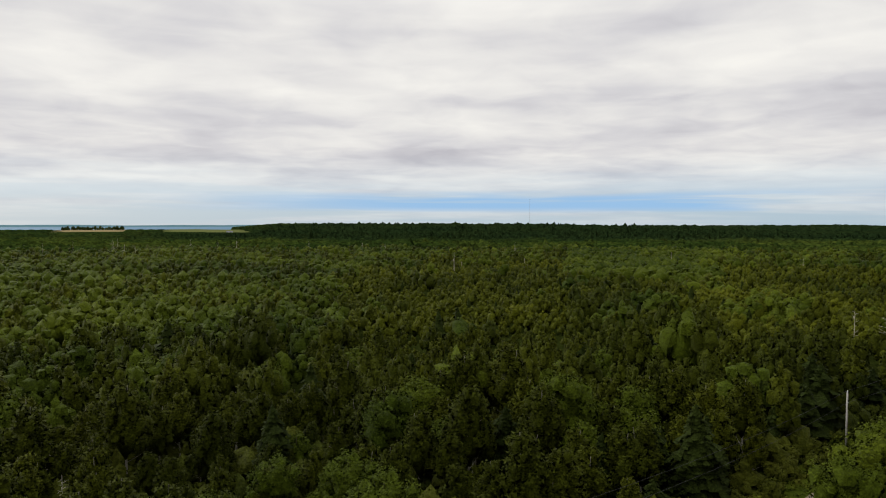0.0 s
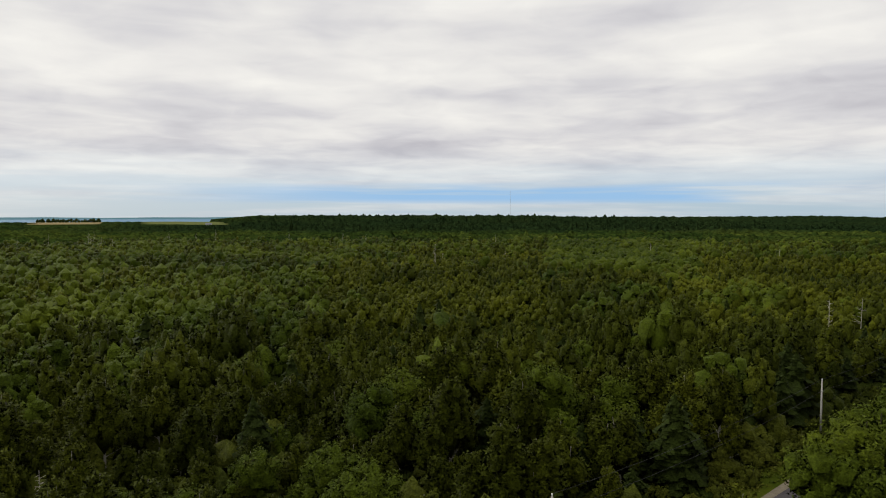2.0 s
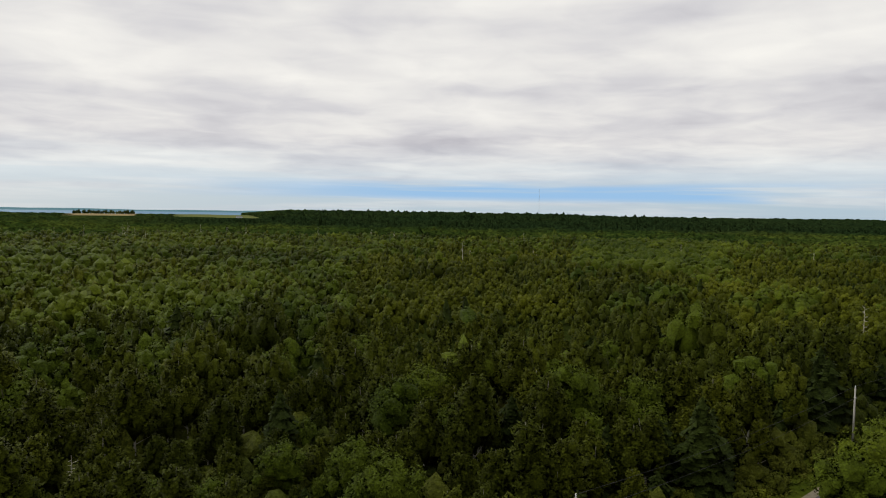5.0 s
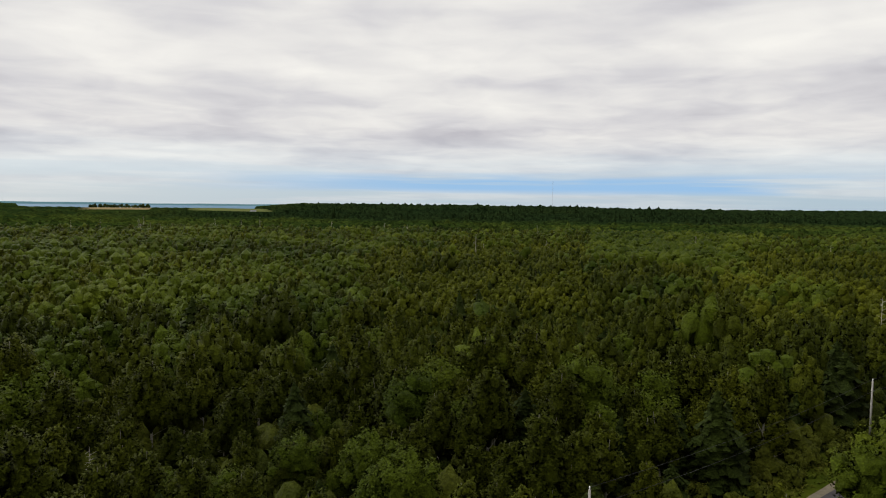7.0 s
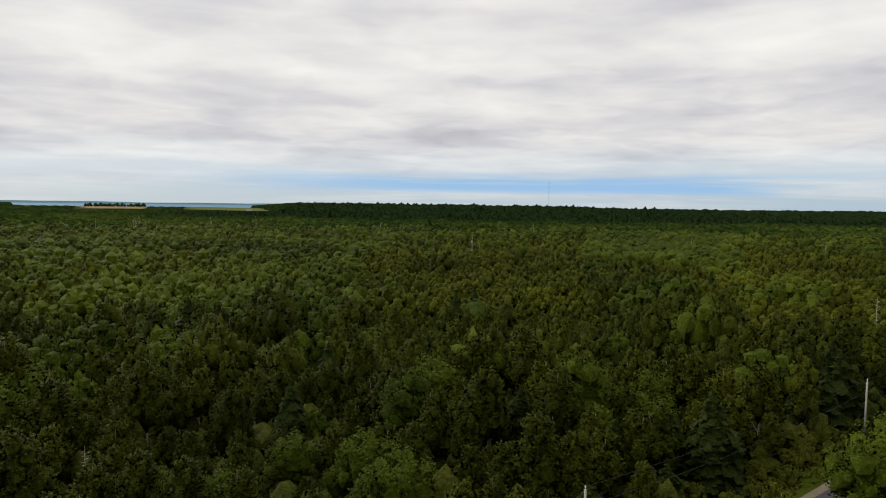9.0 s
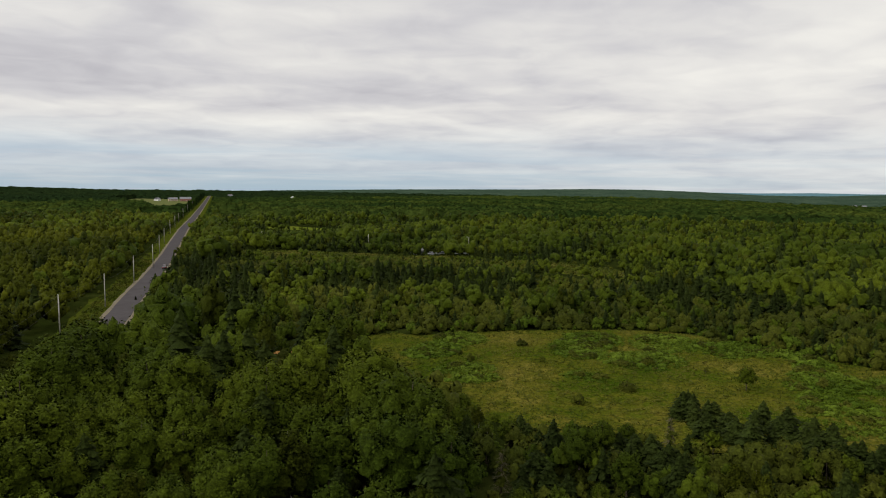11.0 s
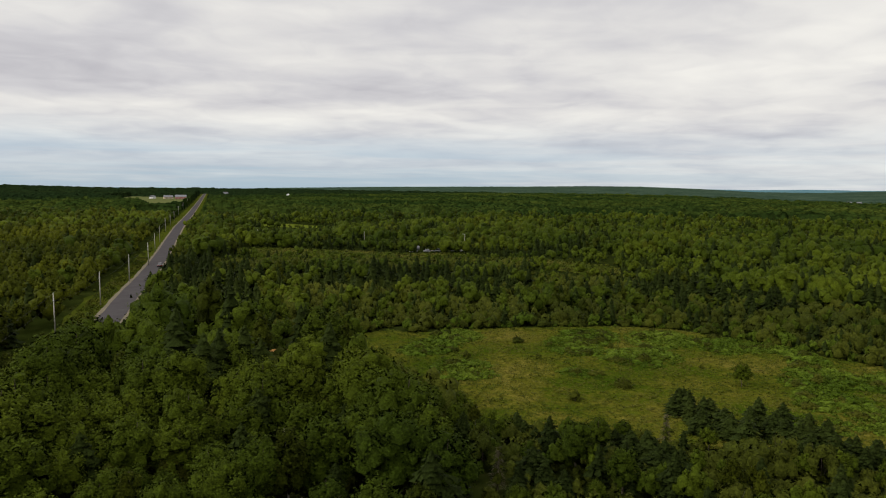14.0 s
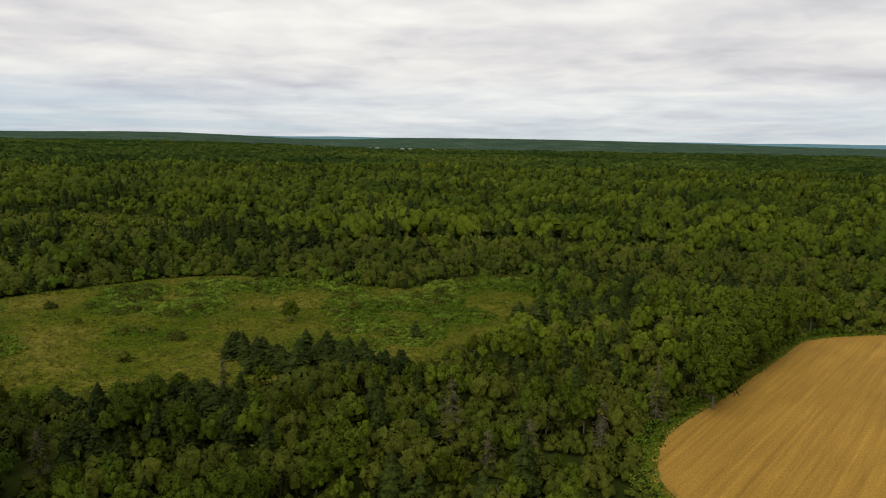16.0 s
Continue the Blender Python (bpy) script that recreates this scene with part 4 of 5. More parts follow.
BANDS = [(50, 104, 4.6, 0), (104, 172, 4.9, 1), (172, 300, 4.5, 2), (300, 480, 4.5, 3), (480, 710, 6.0, 3)]
WORDS = {"aspen": "yellow-green aspen", "birch": "pale green young birch", "maple": "dark green maple", "spruce": "dark green spruce", "shrub": "olive-green alder"}
LABELS = {"aspen": "slender yellow-green aspen tree with a pale trunk", "maple": "round-crowned dark green broadleaf tree", "spruce": "dark green spruce with drooping branches", "shrub": "low olive-green alder shrub"}
NAMES = {"aspen": "aspen_tree", "maple": "maple_tree", "spruce": "spruce_tree", "shrub": "alder_shrub"}
GROUPS = {"aspen": "aspens of the near woods", "maple": "broadleaf trees of the near woods", "spruce": "spruces of the near woods", "shrub": "shrubs round the meadow"}


def stems(seed, high, rx):
    """Several thin stems of a shrub, rising from one foot."""
    rng = np.random.default_rng(seed)
    seg = []
    for _ in range(6):
        a = rng.uniform(0, 6.28)
        q = np.array([np.cos(a) * rx * 0.5, np.sin(a) * rx * 0.5, high * rng.uniform(0.5, 0.8)])
        seg.append((np.array([np.cos(a) * 0.1, np.sin(a) * 0.1, -0.1]), q, 0.045, 0.015))
    return rods(seg, 4)


MODELS = {}


def model(kind, i):
    """Parts of one near plant, shared by all that look alike."""
    if (kind, i) not in MODELS:
        k = KINDS[kind][i]
        v, t, nv = template(kind, i, 0)
        crown = tri_mesh("crown", v, t, None, True, nv)
        crown.materials.append(MATS[kind])
        if kind == "shrub":
            wood = tri_mesh("stem", *stems(40 + i, k["high"], k["rx"]))
        elif kind == "spruce":
            wood = tri_mesh("trunk", *rods([((0, 0, -0.15), (0, 0, k["high"]), 0.16, 0.02)], 6))
        else:
            wood = tri_mesh("trunk", *trunk_limbs(60 + i, k["high"], k["base"], k["rx"], 0.13 if kind == "aspen" else 0.18), smooth=True)
        wood.materials.append(M_BARK if kind == "aspen" else M_DARKBARK)
        MODELS[kind, i] = (crown, wood)
    return MODELS[kind, i]


def plant(kind, x, y, size, variant=None, label="", group="", wide=1.0):
    """One tree or shrub as a thing of its own, with trunk and crown."""
    i = int(RNG.integers(0, len(KINDS[kind]))) if variant is None else variant
    crown, wood = model(kind, i)
    root = new(NAMES[kind])
    put("stem" if kind == "shrub" else "trunk", wood, None, root)
    put("crown", crown, None, root)
    root.matrix_basis = pose(x, y, float(land(np.array(x), np.array(y))), 0, 0, float(RNG.uniform(0, 360))) @ Matrix.Diagonal((size * wide, size * wide, size, 1))
    return tagged(root, label or LABELS[kind], "shrub" if kind == "shrub" else "tree", group or GROUPS[kind])


def plant_to(kind, x, y, high, label="", wide=1.0):
    """The same, given the height in metres."""
    i = int(RNG.integers(0, len(KINDS[kind])))
    return plant(kind, x, y, high / KINDS[kind][i]["high"], i, label, "", wide)


# single trees and shrubs that stand out: kind, east, north, height
PLACED = [
    ("spruce", 110, -15, 3.5), ("spruce", 112, -36, 6.0), ("spruce", 107, 12, 3.6), ("spruce", 104, 9, 3.6), ("spruce", 104, 2, 4.6), ("spruce", 102, -1, 4.8),
    ("spruce", 99, -4, 4.7), ("spruce", 97, -6, 4.8), ("spruce", 96, -9, 3.3), ("spruce", 101, 3, 3.4), ("spruce", 99, 0, 4.0), ("spruce", 96, -3, 4.2), ("spruce", 86, 30, 3.4), ("spruce", 85, 21, 3.6), ("spruce", 87, 19, 3.5),
    ("spruce", 82, 13, 5.2), ("spruce", 82, 11, 4.3), ("spruce", 83, 15, 4.4), ("spruce", 84, 17, 3.9), ("spruce", 80, 9, 4.2), ("spruce", 148, -18, 2.5), ("spruce", 150, -22, 2.4), ("spruce", 155, -16, 2.1),
    ("spruce", 191, -27, 4.6), ("spruce", 145, -50, 4.6), ("spruce", 132, -47, 4.8), ("spruce", 118, -47, 4.8), ("spruce", 111, -43, 5.5), ("spruce", 125, -54, 4.6), ("spruce", 115, -40, 4.4), ("spruce", 121, -51, 4.2),
    ("spruce", 167, -84, 6.4), ("spruce", 177, -52, 5.1), ("spruce", 128, 86, 4.6), ("maple", 123, 5, 3.9), ("shrub", 103, 27, 1.9), ("shrub", 130, -6, 1.9), ("shrub", 132, 12, 1.2),
    ("shrub", 119, -33, 1.3), ("shrub", 114, 22, 1.8), ("shrub", 137, 48, 1.4), ("shrub", 132, 22, 1.6), ("shrub", 139, -10, 1.1), ("shrub", 126, 40, 1.1), ("shrub", 141, 30, 1.2), ("shrub", 120, 52, 1.6),
    ("maple", 84, -53, 8.6), ("maple", 100.5, -70.5, 9.4), ("maple", 75.5, -46.5, 7.6), ("maple", 90.5, -61, 9.0), ("maple", 107, -83, 7.0), ("maple", 95.5, -65.5, 9.2), ("maple", 88, -57, 8.0), ("maple", 103.5, -74, 8.8), ("maple", 80, -49, 7.4), ("maple", 108, -90, 6.0), ("shrub", 71.2, -33.5, 3.0), ("shrub", 73, -35, 2.6), ("shrub", 79, -46, 2.4), ("shrub", 83, -51, 2.6), ("shrub", 88, -55.5, 2.4), ("shrub", 93, -62, 2.6), ("shrub", 75, -40.5, 2.2), ("shrub", 64.5, -28.5, 1.8), ("shrub", 61.5, -27.5, 1.6), ("shrub", 67.5, -31, 1.7), ("maple", 97, -65, 9.4), ("maple", 92, -58, 8.8), ("maple", 84, -49, 7.2),
    ("maple", 98, 69, 11.0), ("maple", 68, 90, 11.6), ("maple", 72, 95.5, 10.8), ("maple", 64, 84, 9.6), ("maple", 80, 101, 7.6), ("maple", 88, 108, 6.0), ("maple", 97, 116, 4.9), ("aspen", 66, 75, 8.0),
    ("maple", 104, 88, 7.6), ("maple", 80, 71, 7.8), ("spruce", 107, 124, 4.2), ("spruce", 112, 126, 6.2), ("maple", 38.0, 65.5, 10.4), ("maple", 41.5, 69.0, 11.4), ("maple", 45.5, 72.6, 11.2), ("maple", 50, 76.6, 11.0), ("aspen", 24.5, 54.5, 11.0), ("aspen", 20.5, 51.5, 11.4), ("maple", 40.5, 62, 9.0), ("maple", 47.5, 68.5, 9.4), ("maple", 55.5, 83.5, 9.6), ("maple", 60.5, 87.5, 10.6), ("maple", 57, 76, 7.0), ("maple", 56, 74, 7.0), ("maple", 76, 98, 10.8), ("maple", 84, 104.5, 7.0), ("maple", 92, 112, 5.4), ("spruce", 102, 120, 4.4), ("spruce", 117, 131, 7.6),
]
for kind, x, y, high in PLACED:
    high *= 0.86 if kind == "spruce" and math.hypot(x, y) < 128 else 1.0
    plant_to(kind, x, y, high, wide=1.25 if kind == "maple" and high > 7.5 else (1.4 if kind == "spruce" and high <= 6 else 1.0))
# groves of young spruce round the meadow: east, north, reach each way, number, least and greatest height
GROVES = [(114, -46, 7, 6, 14, 3.6, 6.0), (124, -59, 7, 6, 10, 3.6, 6.0), (97, 2.5, 5, 7, 9, 3.4, 5.4), (95, -8, 4, 5, 7, 3.0, 4.6), (82, 13, 3, 5, 7, 3.2, 4.8), (86, 26, 3, 6, 6, 2.4, 3.4),
          (144, -63, 8, 7, 9, 4.0, 6.0), (104, 11, 3, 4, 5, 3.0, 4.4), (133, -84, 8, 8, 8, 4.0, 6.5), (70, 22, 4, 4, 5, 3.6, 5.2), (117, -38, 4, 5, 6, 3.0, 5.0)]
DYING = [(68, -13, 8.4), (72.8, -37.8, 7.2), (64.7, -27.9, 4.5), (83, -52, 7.0), (64, -16, 4.2), (79, -47, 5.6), (66.5, -21, 4.0), (68.3, 25.9, 5.1), (70, -30, 4.4), (90, 12, 4.2)]
GROWN = [p[1:3] for p in PLACED]
for gx, gy, wx, wy, count, h0, h1 in GROVES:
    for k in range(count):
        turn_, away_ = 2.4 * k + float(RNG.uniform(-0.5, 0.5)), math.sqrt((k + 0.5) / count)
        x, y = gx + wx * away_ * math.cos(turn_), gy + wy * away_ * math.sin(turn_)
        GROWN.append((x, y))
        plant_to("spruce", x, y, 0.78 * float(RNG.uniform(h0, h1)), wide=float(RNG.uniform(1.2, 1.8)))
BUSY = np.array(GROWN + [d[:2] for d in DYING], float)


def sight_clear(x, y, reach=1.6):
    """True away from single plants and the camera's sight lines to dying spruces."""
    free = np.ones(len(x), bool)
    for cx, cy in BUSY:
        free &= np.hypot(x - cx, y - cy) > reach
    for cx, cy, h in DYING:
        k = (x * cx + y * cy) / math.hypot(cx, cy)
        off = np.abs(x * cy - y * cx) / math.hypot(cx, cy)
        gap = math.hypot(cx, cy) - k
        free &= ~((off < 1.4) & (gap > -1.0) & (gap < 4.5))
    return free


for r0, r1, step, lod in BANDS:
    x, y = scatter(r0, r1, step)
    kind, size = sort_kinds(x, y)
    free = np.ones(len(x), bool)
    if lod < 2:
        free = sight_clear(x, y)
    for k in KINDS:
        m = (kind == k) & free
        xs, ys, ss = x[m], y[m], size[m]
        if lod == 0:
            order = np.argsort(np.hypot(xs, ys))
            for q in order[:210]:
                plant(k, float(xs[q]), float(ys[q]), float(ss[q]), wide=1.0 if k in ("spruce", "shrub") else 1.22)
            xs, ys, ss = xs[order[210:]], ys[order[210:]], ss[order[210:]]
        strew(k + "_woods" if k != "shrub" else "alder_thicket", k, max(lod, 1), xs, ys, ss, "dense stand of " + WORDS[k] + (" shrubs" if k == "shrub" else " trees"), "thicket" if k == "shrub" else "woods")

for r0, r1, az0, step, lod, mixed in ((56, 106, 62, 3.0, 1, True), (104, 160, 96, 2.9, 2, True), (150, 215, 50, 2.9, 2, False)):
    x, y = scatter(r0, r1, step, az0, 138)
    m = (road_away(x, y) > 30) & sight_clear(x, y, 1.3)
    x, y = x[m], y[m]
    r, az = np.hypot(x, y), np.degrees(np.arctan2(x, y))
    lim = np.interp(az, EDGE_AZ, EDGE_R)
    lim = np.where(az > 109, np.where(r < 74, 68, lim), lim)
    most = np.where(r < lim, np.maximum(0.9, 32 * (1 - r / lim) + 0.6), np.where(r < 74, 0.9, 3.6))
    u = RNG.uniform(0, 1, len(x))
    which = np.where(u < (0.3 if mixed else 0.8), "shrub", np.where(u < 0.36, "aspen", np.where(u < 0.86, "maple", "spruce")))
    for k, h in (("shrub", 3.2), ("aspen", 9.6), ("maple", 9.4), ("spruce", 8.6)):
        m = which == k
        size = np.minimum(RNG.uniform(1.6, 4.4, int(m.sum())), most[m]) / h
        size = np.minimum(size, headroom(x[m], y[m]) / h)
        strew("sapling_thicket" if k != "shrub" else "alder_thicket", k, lod, x[m], y[m], size, "thick low growth of " + WORDS[k] + (" shrubs" if k == "shrub" else " saplings"), "thicket")

# low bushes between the saplings and the hay field
x, y = scatter(46, 96, 1.8, 70, 135)
m = road_away(x, y) > 30
strew("alder_thicket", "shrub", 2, x[m], y[m], RNG.uniform(0.35, 0.62, int(m.sum())), "low rounded olive alder bushes beside the hay field", "thicket")

x, y = RNG.uniform(40, 112, 2600), RNG.uniform(-100, -20, 2600)
m = inside(WIDER, x, y) & ~inside(MARGIN, x, y)
strew("alder_thicket", "shrub", 2, x[m], y[m], RNG.uniform(0.2, 0.5, int(m.sum())), "low alder bushes on the outer edge of the field margin", "thicket")

# low scrub fills the ground before the clearings, capped by camera sight
x, y = scatter(215, 330, 2.5, 46, 81)
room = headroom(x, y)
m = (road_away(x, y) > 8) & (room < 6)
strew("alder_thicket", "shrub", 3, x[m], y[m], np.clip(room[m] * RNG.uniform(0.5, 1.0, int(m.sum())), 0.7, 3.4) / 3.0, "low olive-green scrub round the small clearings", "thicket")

# young bushes on the rim of the meadow
x, y = scatter(85, 180, 2.3, 58, 116)
mid_ = MEADOW.mean(0)
m = inside(mid_ + (MEADOW - mid_) * 1.13, x, y) & (np.hypot(x, y) > 118)
strew("alder_thicket", "shrub", 1, x[m], y[m], RNG.uniform(0.3, 0.85, int(m.sum())), "fresh green bushes along the rim of the meadow", "thicket", 1.0, M_RIM)

# scrub on the west verge
x, y = scatter(50, 150, 1.9, 0, 60)
rd = road_away(x, y)
m = (rd < -6.2) & (rd > -13)
strew("alder_thicket", "shrub", 1, x[m], y[m], RNG.uniform(0.25, 0.75, int(m.sum())), "dense scrub of alder shrubs on the road verge", "thicket")

# a long dark row of spruces behind the meadow
turn_, away_ = np.radians(RNG.uniform(66, 101, 150)), RNG.uniform(192, 226, 150)
x, y = away_ * np.sin(turn_), away_ * np.cos(turn_)
m = soft(x, y, 12.0, 0.3) > -0.35
strew("spruce_woods", "spruce", 1, x[m], y[m], RNG.uniform(0.5, 0.78, int(m.sum())), "long row of dark green spruce trees behind the meadow", "woods")

x, y = scatter(48, 130, 3.2)
m = ((road_away(x, y) > 7) | (road_away(x, y) < -10)) & (np.degrees(np.arctan2(x, y)) < 66)
strew("undergrowth_shrubs", "shrub", 2, x[m], y[m], RNG.uniform(0.6, 1.5, int(m.sum())), "dark shrubs and saplings under the near trees", "undergrowth")


# ---- meadow growth ----
def tufts(name, mat, x, y, low, high, spread, per, size, up, label, category):
    """Small plants strewn as one mesh."""
    c = np.stack([x, y, land(x, y) + RNG.uniform(low, high, len(x))], 1)
    v, t = leaves(RNG, c, spread, per, size, up, True)
    v[:, 2] = np.maximum(v[:, 2], 0.02)
    me = tri_mesh(name, v, t, np.repeat(RNG.uniform(0, 1, len(x)), 3 * per))
    return tagged(put(name, me, mat), label, category, kind="stuff")


def in_poly(poly, n):
    a, b = poly.min(0), poly.max(0)
    p = RNG.uniform(a, b, (n, 2))
    p = p[inside(poly, p[:, 0], p[:, 1])]
    return p[:, 0], p[:, 1]


hx, hy = in_poly(MEADOW, 34000)
# leafy patches: east, north, reach each way
HERBS = [(143, 36, 14, 8), (136, 24, 9, 9), (152, 22, 10, 8), (153, 10, 9, 7), (118.4, 30.2, 3.2, 5.0), (110, 48, 5, 6), (134, -7, 10, 6), (120, -8, 7, 6), (135, -20, 8, 8), (147, -28, 9, 6), (112, -15, 6, 5), (158, -2, 8, 6),
         (114, 50, 6, 5), (137, 62, 6, 6), (124, 62, 7, 6), (146, -5, 6, 4), (123, -25, 6, 6), (107, -6, 4, 4), (150, -42, 8, 6)]
patch = np.full(len(hx), -1.0)
for cx, cy, ax, ay in HERBS:
    patch = np.maximum(patch, 1 - np.hypot((hx - cx) / ax, (hy - cy) / ay))
wet = np.clip(patch, -0.3, 0.45) + 0.24 * soft(hx, hy, 3.4, 0.4) + 0.08 * soft(hx, hy, 1.1, 2.0) + 0.16 * np.clip((10 - hy) / 12, 0, 1) + 0.14 * np.clip((np.hypot(hx, hy) - 148) / 12, 0, 1) + 0.12 * np.clip((hy - 44) / 10, 0, 1) - 0.06
m = wet > 0.04
tufts("herb_patch", M_HERB, hx[m], hy[m], 0.10, 0.25 + 1.3 * np.clip(wet[m] - 0.04, 0, 0.4), 0.40, 13, 0.19, 0.7, "low leafy green herbs growing in patches on the meadow", "herbs")
m &= (RNG.uniform(0, 1, len(hx)) < 0.20) & (wet > 0.10)
strew("herb_mounds", "shrub", 2, hx[m], hy[m], RNG.uniform(0.30, 0.62, int(m.sum())) * (0.7 + np.clip(wet[m], 0, 0.45)), "rounded mounds of leafy green herbs on the meadow", "herbs", 0.42, M_HERB)
m = wet <= 0.04
gx, gy = hx[m], hy[m]
tufts("meadow_grass_tufts", M_GRASS, gx, gy, 0.05, 0.10 + 0.30 * np.clip(soft(gx, gy, 1.4, 0.9) + 0.3 * soft(gx, gy, 4.0, 2.2), 0, 1), 0.42, 7, 0.19, 1.0, "straw-green grass tufts on the meadow", "grass")
m = (wet > 0.10) & (RNG.uniform(0, 1, len(hx)) < 0.018)
for x, y in zip(hx[m], hy[m]):
    plant_to("shrub", float(x), float(y), float(RNG.uniform(0.6, 1.3)), "low leafy green shrub on the meadow", 1.6)
for poly, n in ((STRIP, 9000), (GLADE, 3000)):
    sx, sy = in_poly(poly, n)
    tufts("tall_grass", M_GRASS, sx, sy, 0.1, 0.45, 0.7, 5, 0.5, 1.1, "pale green tall grass and herbs", "grass")
p, nrm = along(ROAD, 0.5)
p, nrm = p[(np.hypot(*p.T) < 330)], nrm[(np.hypot(*p.T) < 330)]
for lo, hi in ((-8.8, -4.2), (4.2, 6.6)):
    k = RNG.integers(0, len(p), 4200)
    o = RNG.uniform(lo, hi, 4200)
    tufts("verge_grass_tufts", M_GRASS, p[k, 0] + nrm[k, 0] * o, p[k, 1] + nrm[k, 1] * o, 0.08, 0.35, 0.4, 5, 0.30, 0.3, "uneven verge grass and weeds beside the road", "grass")
ex, ey = in_poly(WIDER, 42000)
m = ~inside(FIELD, ex, ey)
tufts("margin_grass_tufts", M_HERB, ex[m], ey[m], 0.08, 0.22 + 0.6 * ~inside(MARGIN, ex[m], ey[m]), 0.42, 8, 0.24, 0.5, "green grass and weeds along the field edge", "grass")

edge = rounded(FIELD, 0.0, 0.12)
edge = np.concatenate([edge, edge, edge]) + RNG.normal(0, 0.42, (3 * len(edge), 2))
tufts("straw_fringe", M_STRAW, edge[:, 0], edge[:, 1], 0.03, 0.12, 0.30, 6, 0.085, 1.3, "dry straw-coloured grass fringe round the hay field", "grass")


def patch_of(name, cx, cy, rx, ry, mat, lift, label, category):
    a = np.linspace(0, 2 * np.pi, 18, endpoint=False)
    w_ = RNG.uniform(0.75, 1.15, 18)
    poly = np.stack([cx + rx * w_ * np.cos(a), cy + ry * w_ * np.sin(a)], 1)
    return sheet(name, poly, mat, lift, 0.7, 0.03, label, category)


patch_of("soil_patch", 108, 86, 4.2, 2.6, M_SOIL, 0.1, "patch of bare orange soil among the shrubs", "soil")
patch_of("gravel_apron", 309, 309, 5.0, 6.5, M_GRAVEL, 0.19, "pale gravel driveway mouth beside the road", "gravel")


# ---- dead trees ----
SNAGS = [(6, 386, 12.7), (49, 432, 8.4), (10, 388, 8.4), (-37, 226, 9.0), (-50, 623, 11), (-70, 618, 12), (-190, 660, 14), (-278, 612, 14), (-263, 569, 14), (-271, 590, 12),
         (209, 416, 9.0), (102, 177, 9.5), (112, 180, 9.4), (-45, 81, 6.0), (-39, 73, 5.4), (-258, 580, 11), (-240, 560, 10), (-225, 640, 13), (-205, 650, 12), (-310, 600, 12), (-330, 590, 11), (150, 470, 10), (60, 600, 12), (-120, 640, 12)]
for i, (x, y, h) in enumerate(SNAGS):
    far = math.hypot(x, y) > 300
    me = tri_mesh("dead_tree", *snag(300 + i, h * (1.25 if far else 1.1), 14, 0.22 if far else 0.12))
    ob = put("dead_tree", me, M_DEAD)
    ob.location = (x, y, float(land(np.array(x), np.array(y))))
    tagged(ob, "bare grey dead tree standing above the woods", "tree", "dead trees in the west woods")


def dead_spruce(x, y, high, i):
    """A dying spruce: grey trunk, bare drooping twigs."""
    rng = np.random.default_rng(500 + i)
    root = new("dying_spruce")
    root.location = (x, y, 0)
    put("trunk", tri_mesh("trunk", *rods([((0, 0, -0.15), (0.05, 0, high), 0.13, 0.02)], 6)), M_TWIG, root)
    seg = []
    for k in range(90):
        f = rng.uniform(0.12, 0.97)
        a = rng.uniform(0, 6.28)
        L = (1.06 - f) * high * 0.30 * rng.uniform(0.6, 1.1)
        p0 = np.array([0, 0, f * high])
        q = p0 + np.array([np.cos(a) * L, np.sin(a) * L, -0.22 * L])
        seg.append((p0, q, 0.035, 0.012))
        for _ in range(4):
            g = rng.uniform(0.35, 1)
            b = p0 + (q - p0) * g
            seg.append((b, b + np.array([rng.normal(0, 0.22), rng.normal(0, 0.22), -rng.uniform(0.0, 0.2)]), 0.02, 0.01))
    put("bare_branchwork", tri_mesh("bare_branchwork", *rods(seg, 3)), M_TWIG, root)
    v, t, nv = conifer(520 + i, high, high * 0.2, 0.25 * high, 1)
    keep = rng.uniform(0, 1, len(t) // 2) < 0.16
    put("needles", tri_mesh("needles", v, t[: 2 * len(keep)][np.repeat(keep, 2)], None, True, nv), M_SHRUB, root)
    return tagged(root, "dying spruce with grey bare twigs and thin needles", "tree", "dying spruces by the hay field")


for i, (x, y, h) in enumerate(DYING):
    dead_spruce(x, y, h, i)


# ---- poles and wires ----
POLES = [(10.5, 57.5), (55.3, 97.3), (98.5, 136.2), (128, 159), (164, 190), (200, 221), (241, 262), (283, 304), (344, 364), (395, 413), (447, 463), (537, 550), (651, 659), (795, 796), (930, 926)]


def utility_pole(x, y, i):
    root = new("utility_pole")
    root.location = (x, y, 0)
    lean = 0.10 * math.sin(i * 2.1)
    part("post", rod(bmesh.new(), (0, 0, -0.3), (lean, 0.1, 8.8), 0.15, 0.10, 10), M_POLE, root, smooth=True)
    part("insulator", rod(rod(bmesh.new(), (lean, 0.1, 8.78), (lean, 0.1, 8.95), 0.03, 0.03, 6), (lean, 0.1, 8.93), (lean, 0.1, 9.08), 0.07, 0.05, 8), M_WHITE, root, "pale ceramic insulator")
    part("bracket", boxed(lean - 0.06, -0.15, 7.35, lean + 0.06, 0.3, 7.47, 0.01), M_STEEL, root, "galvanised bracket")
    return tagged(root, "weathered grey wooden utility pole beside the road", "utility pole", "utility poles along the road")


for i, (x, y) in enumerate(POLES):
    utility_pole(x, y, i)


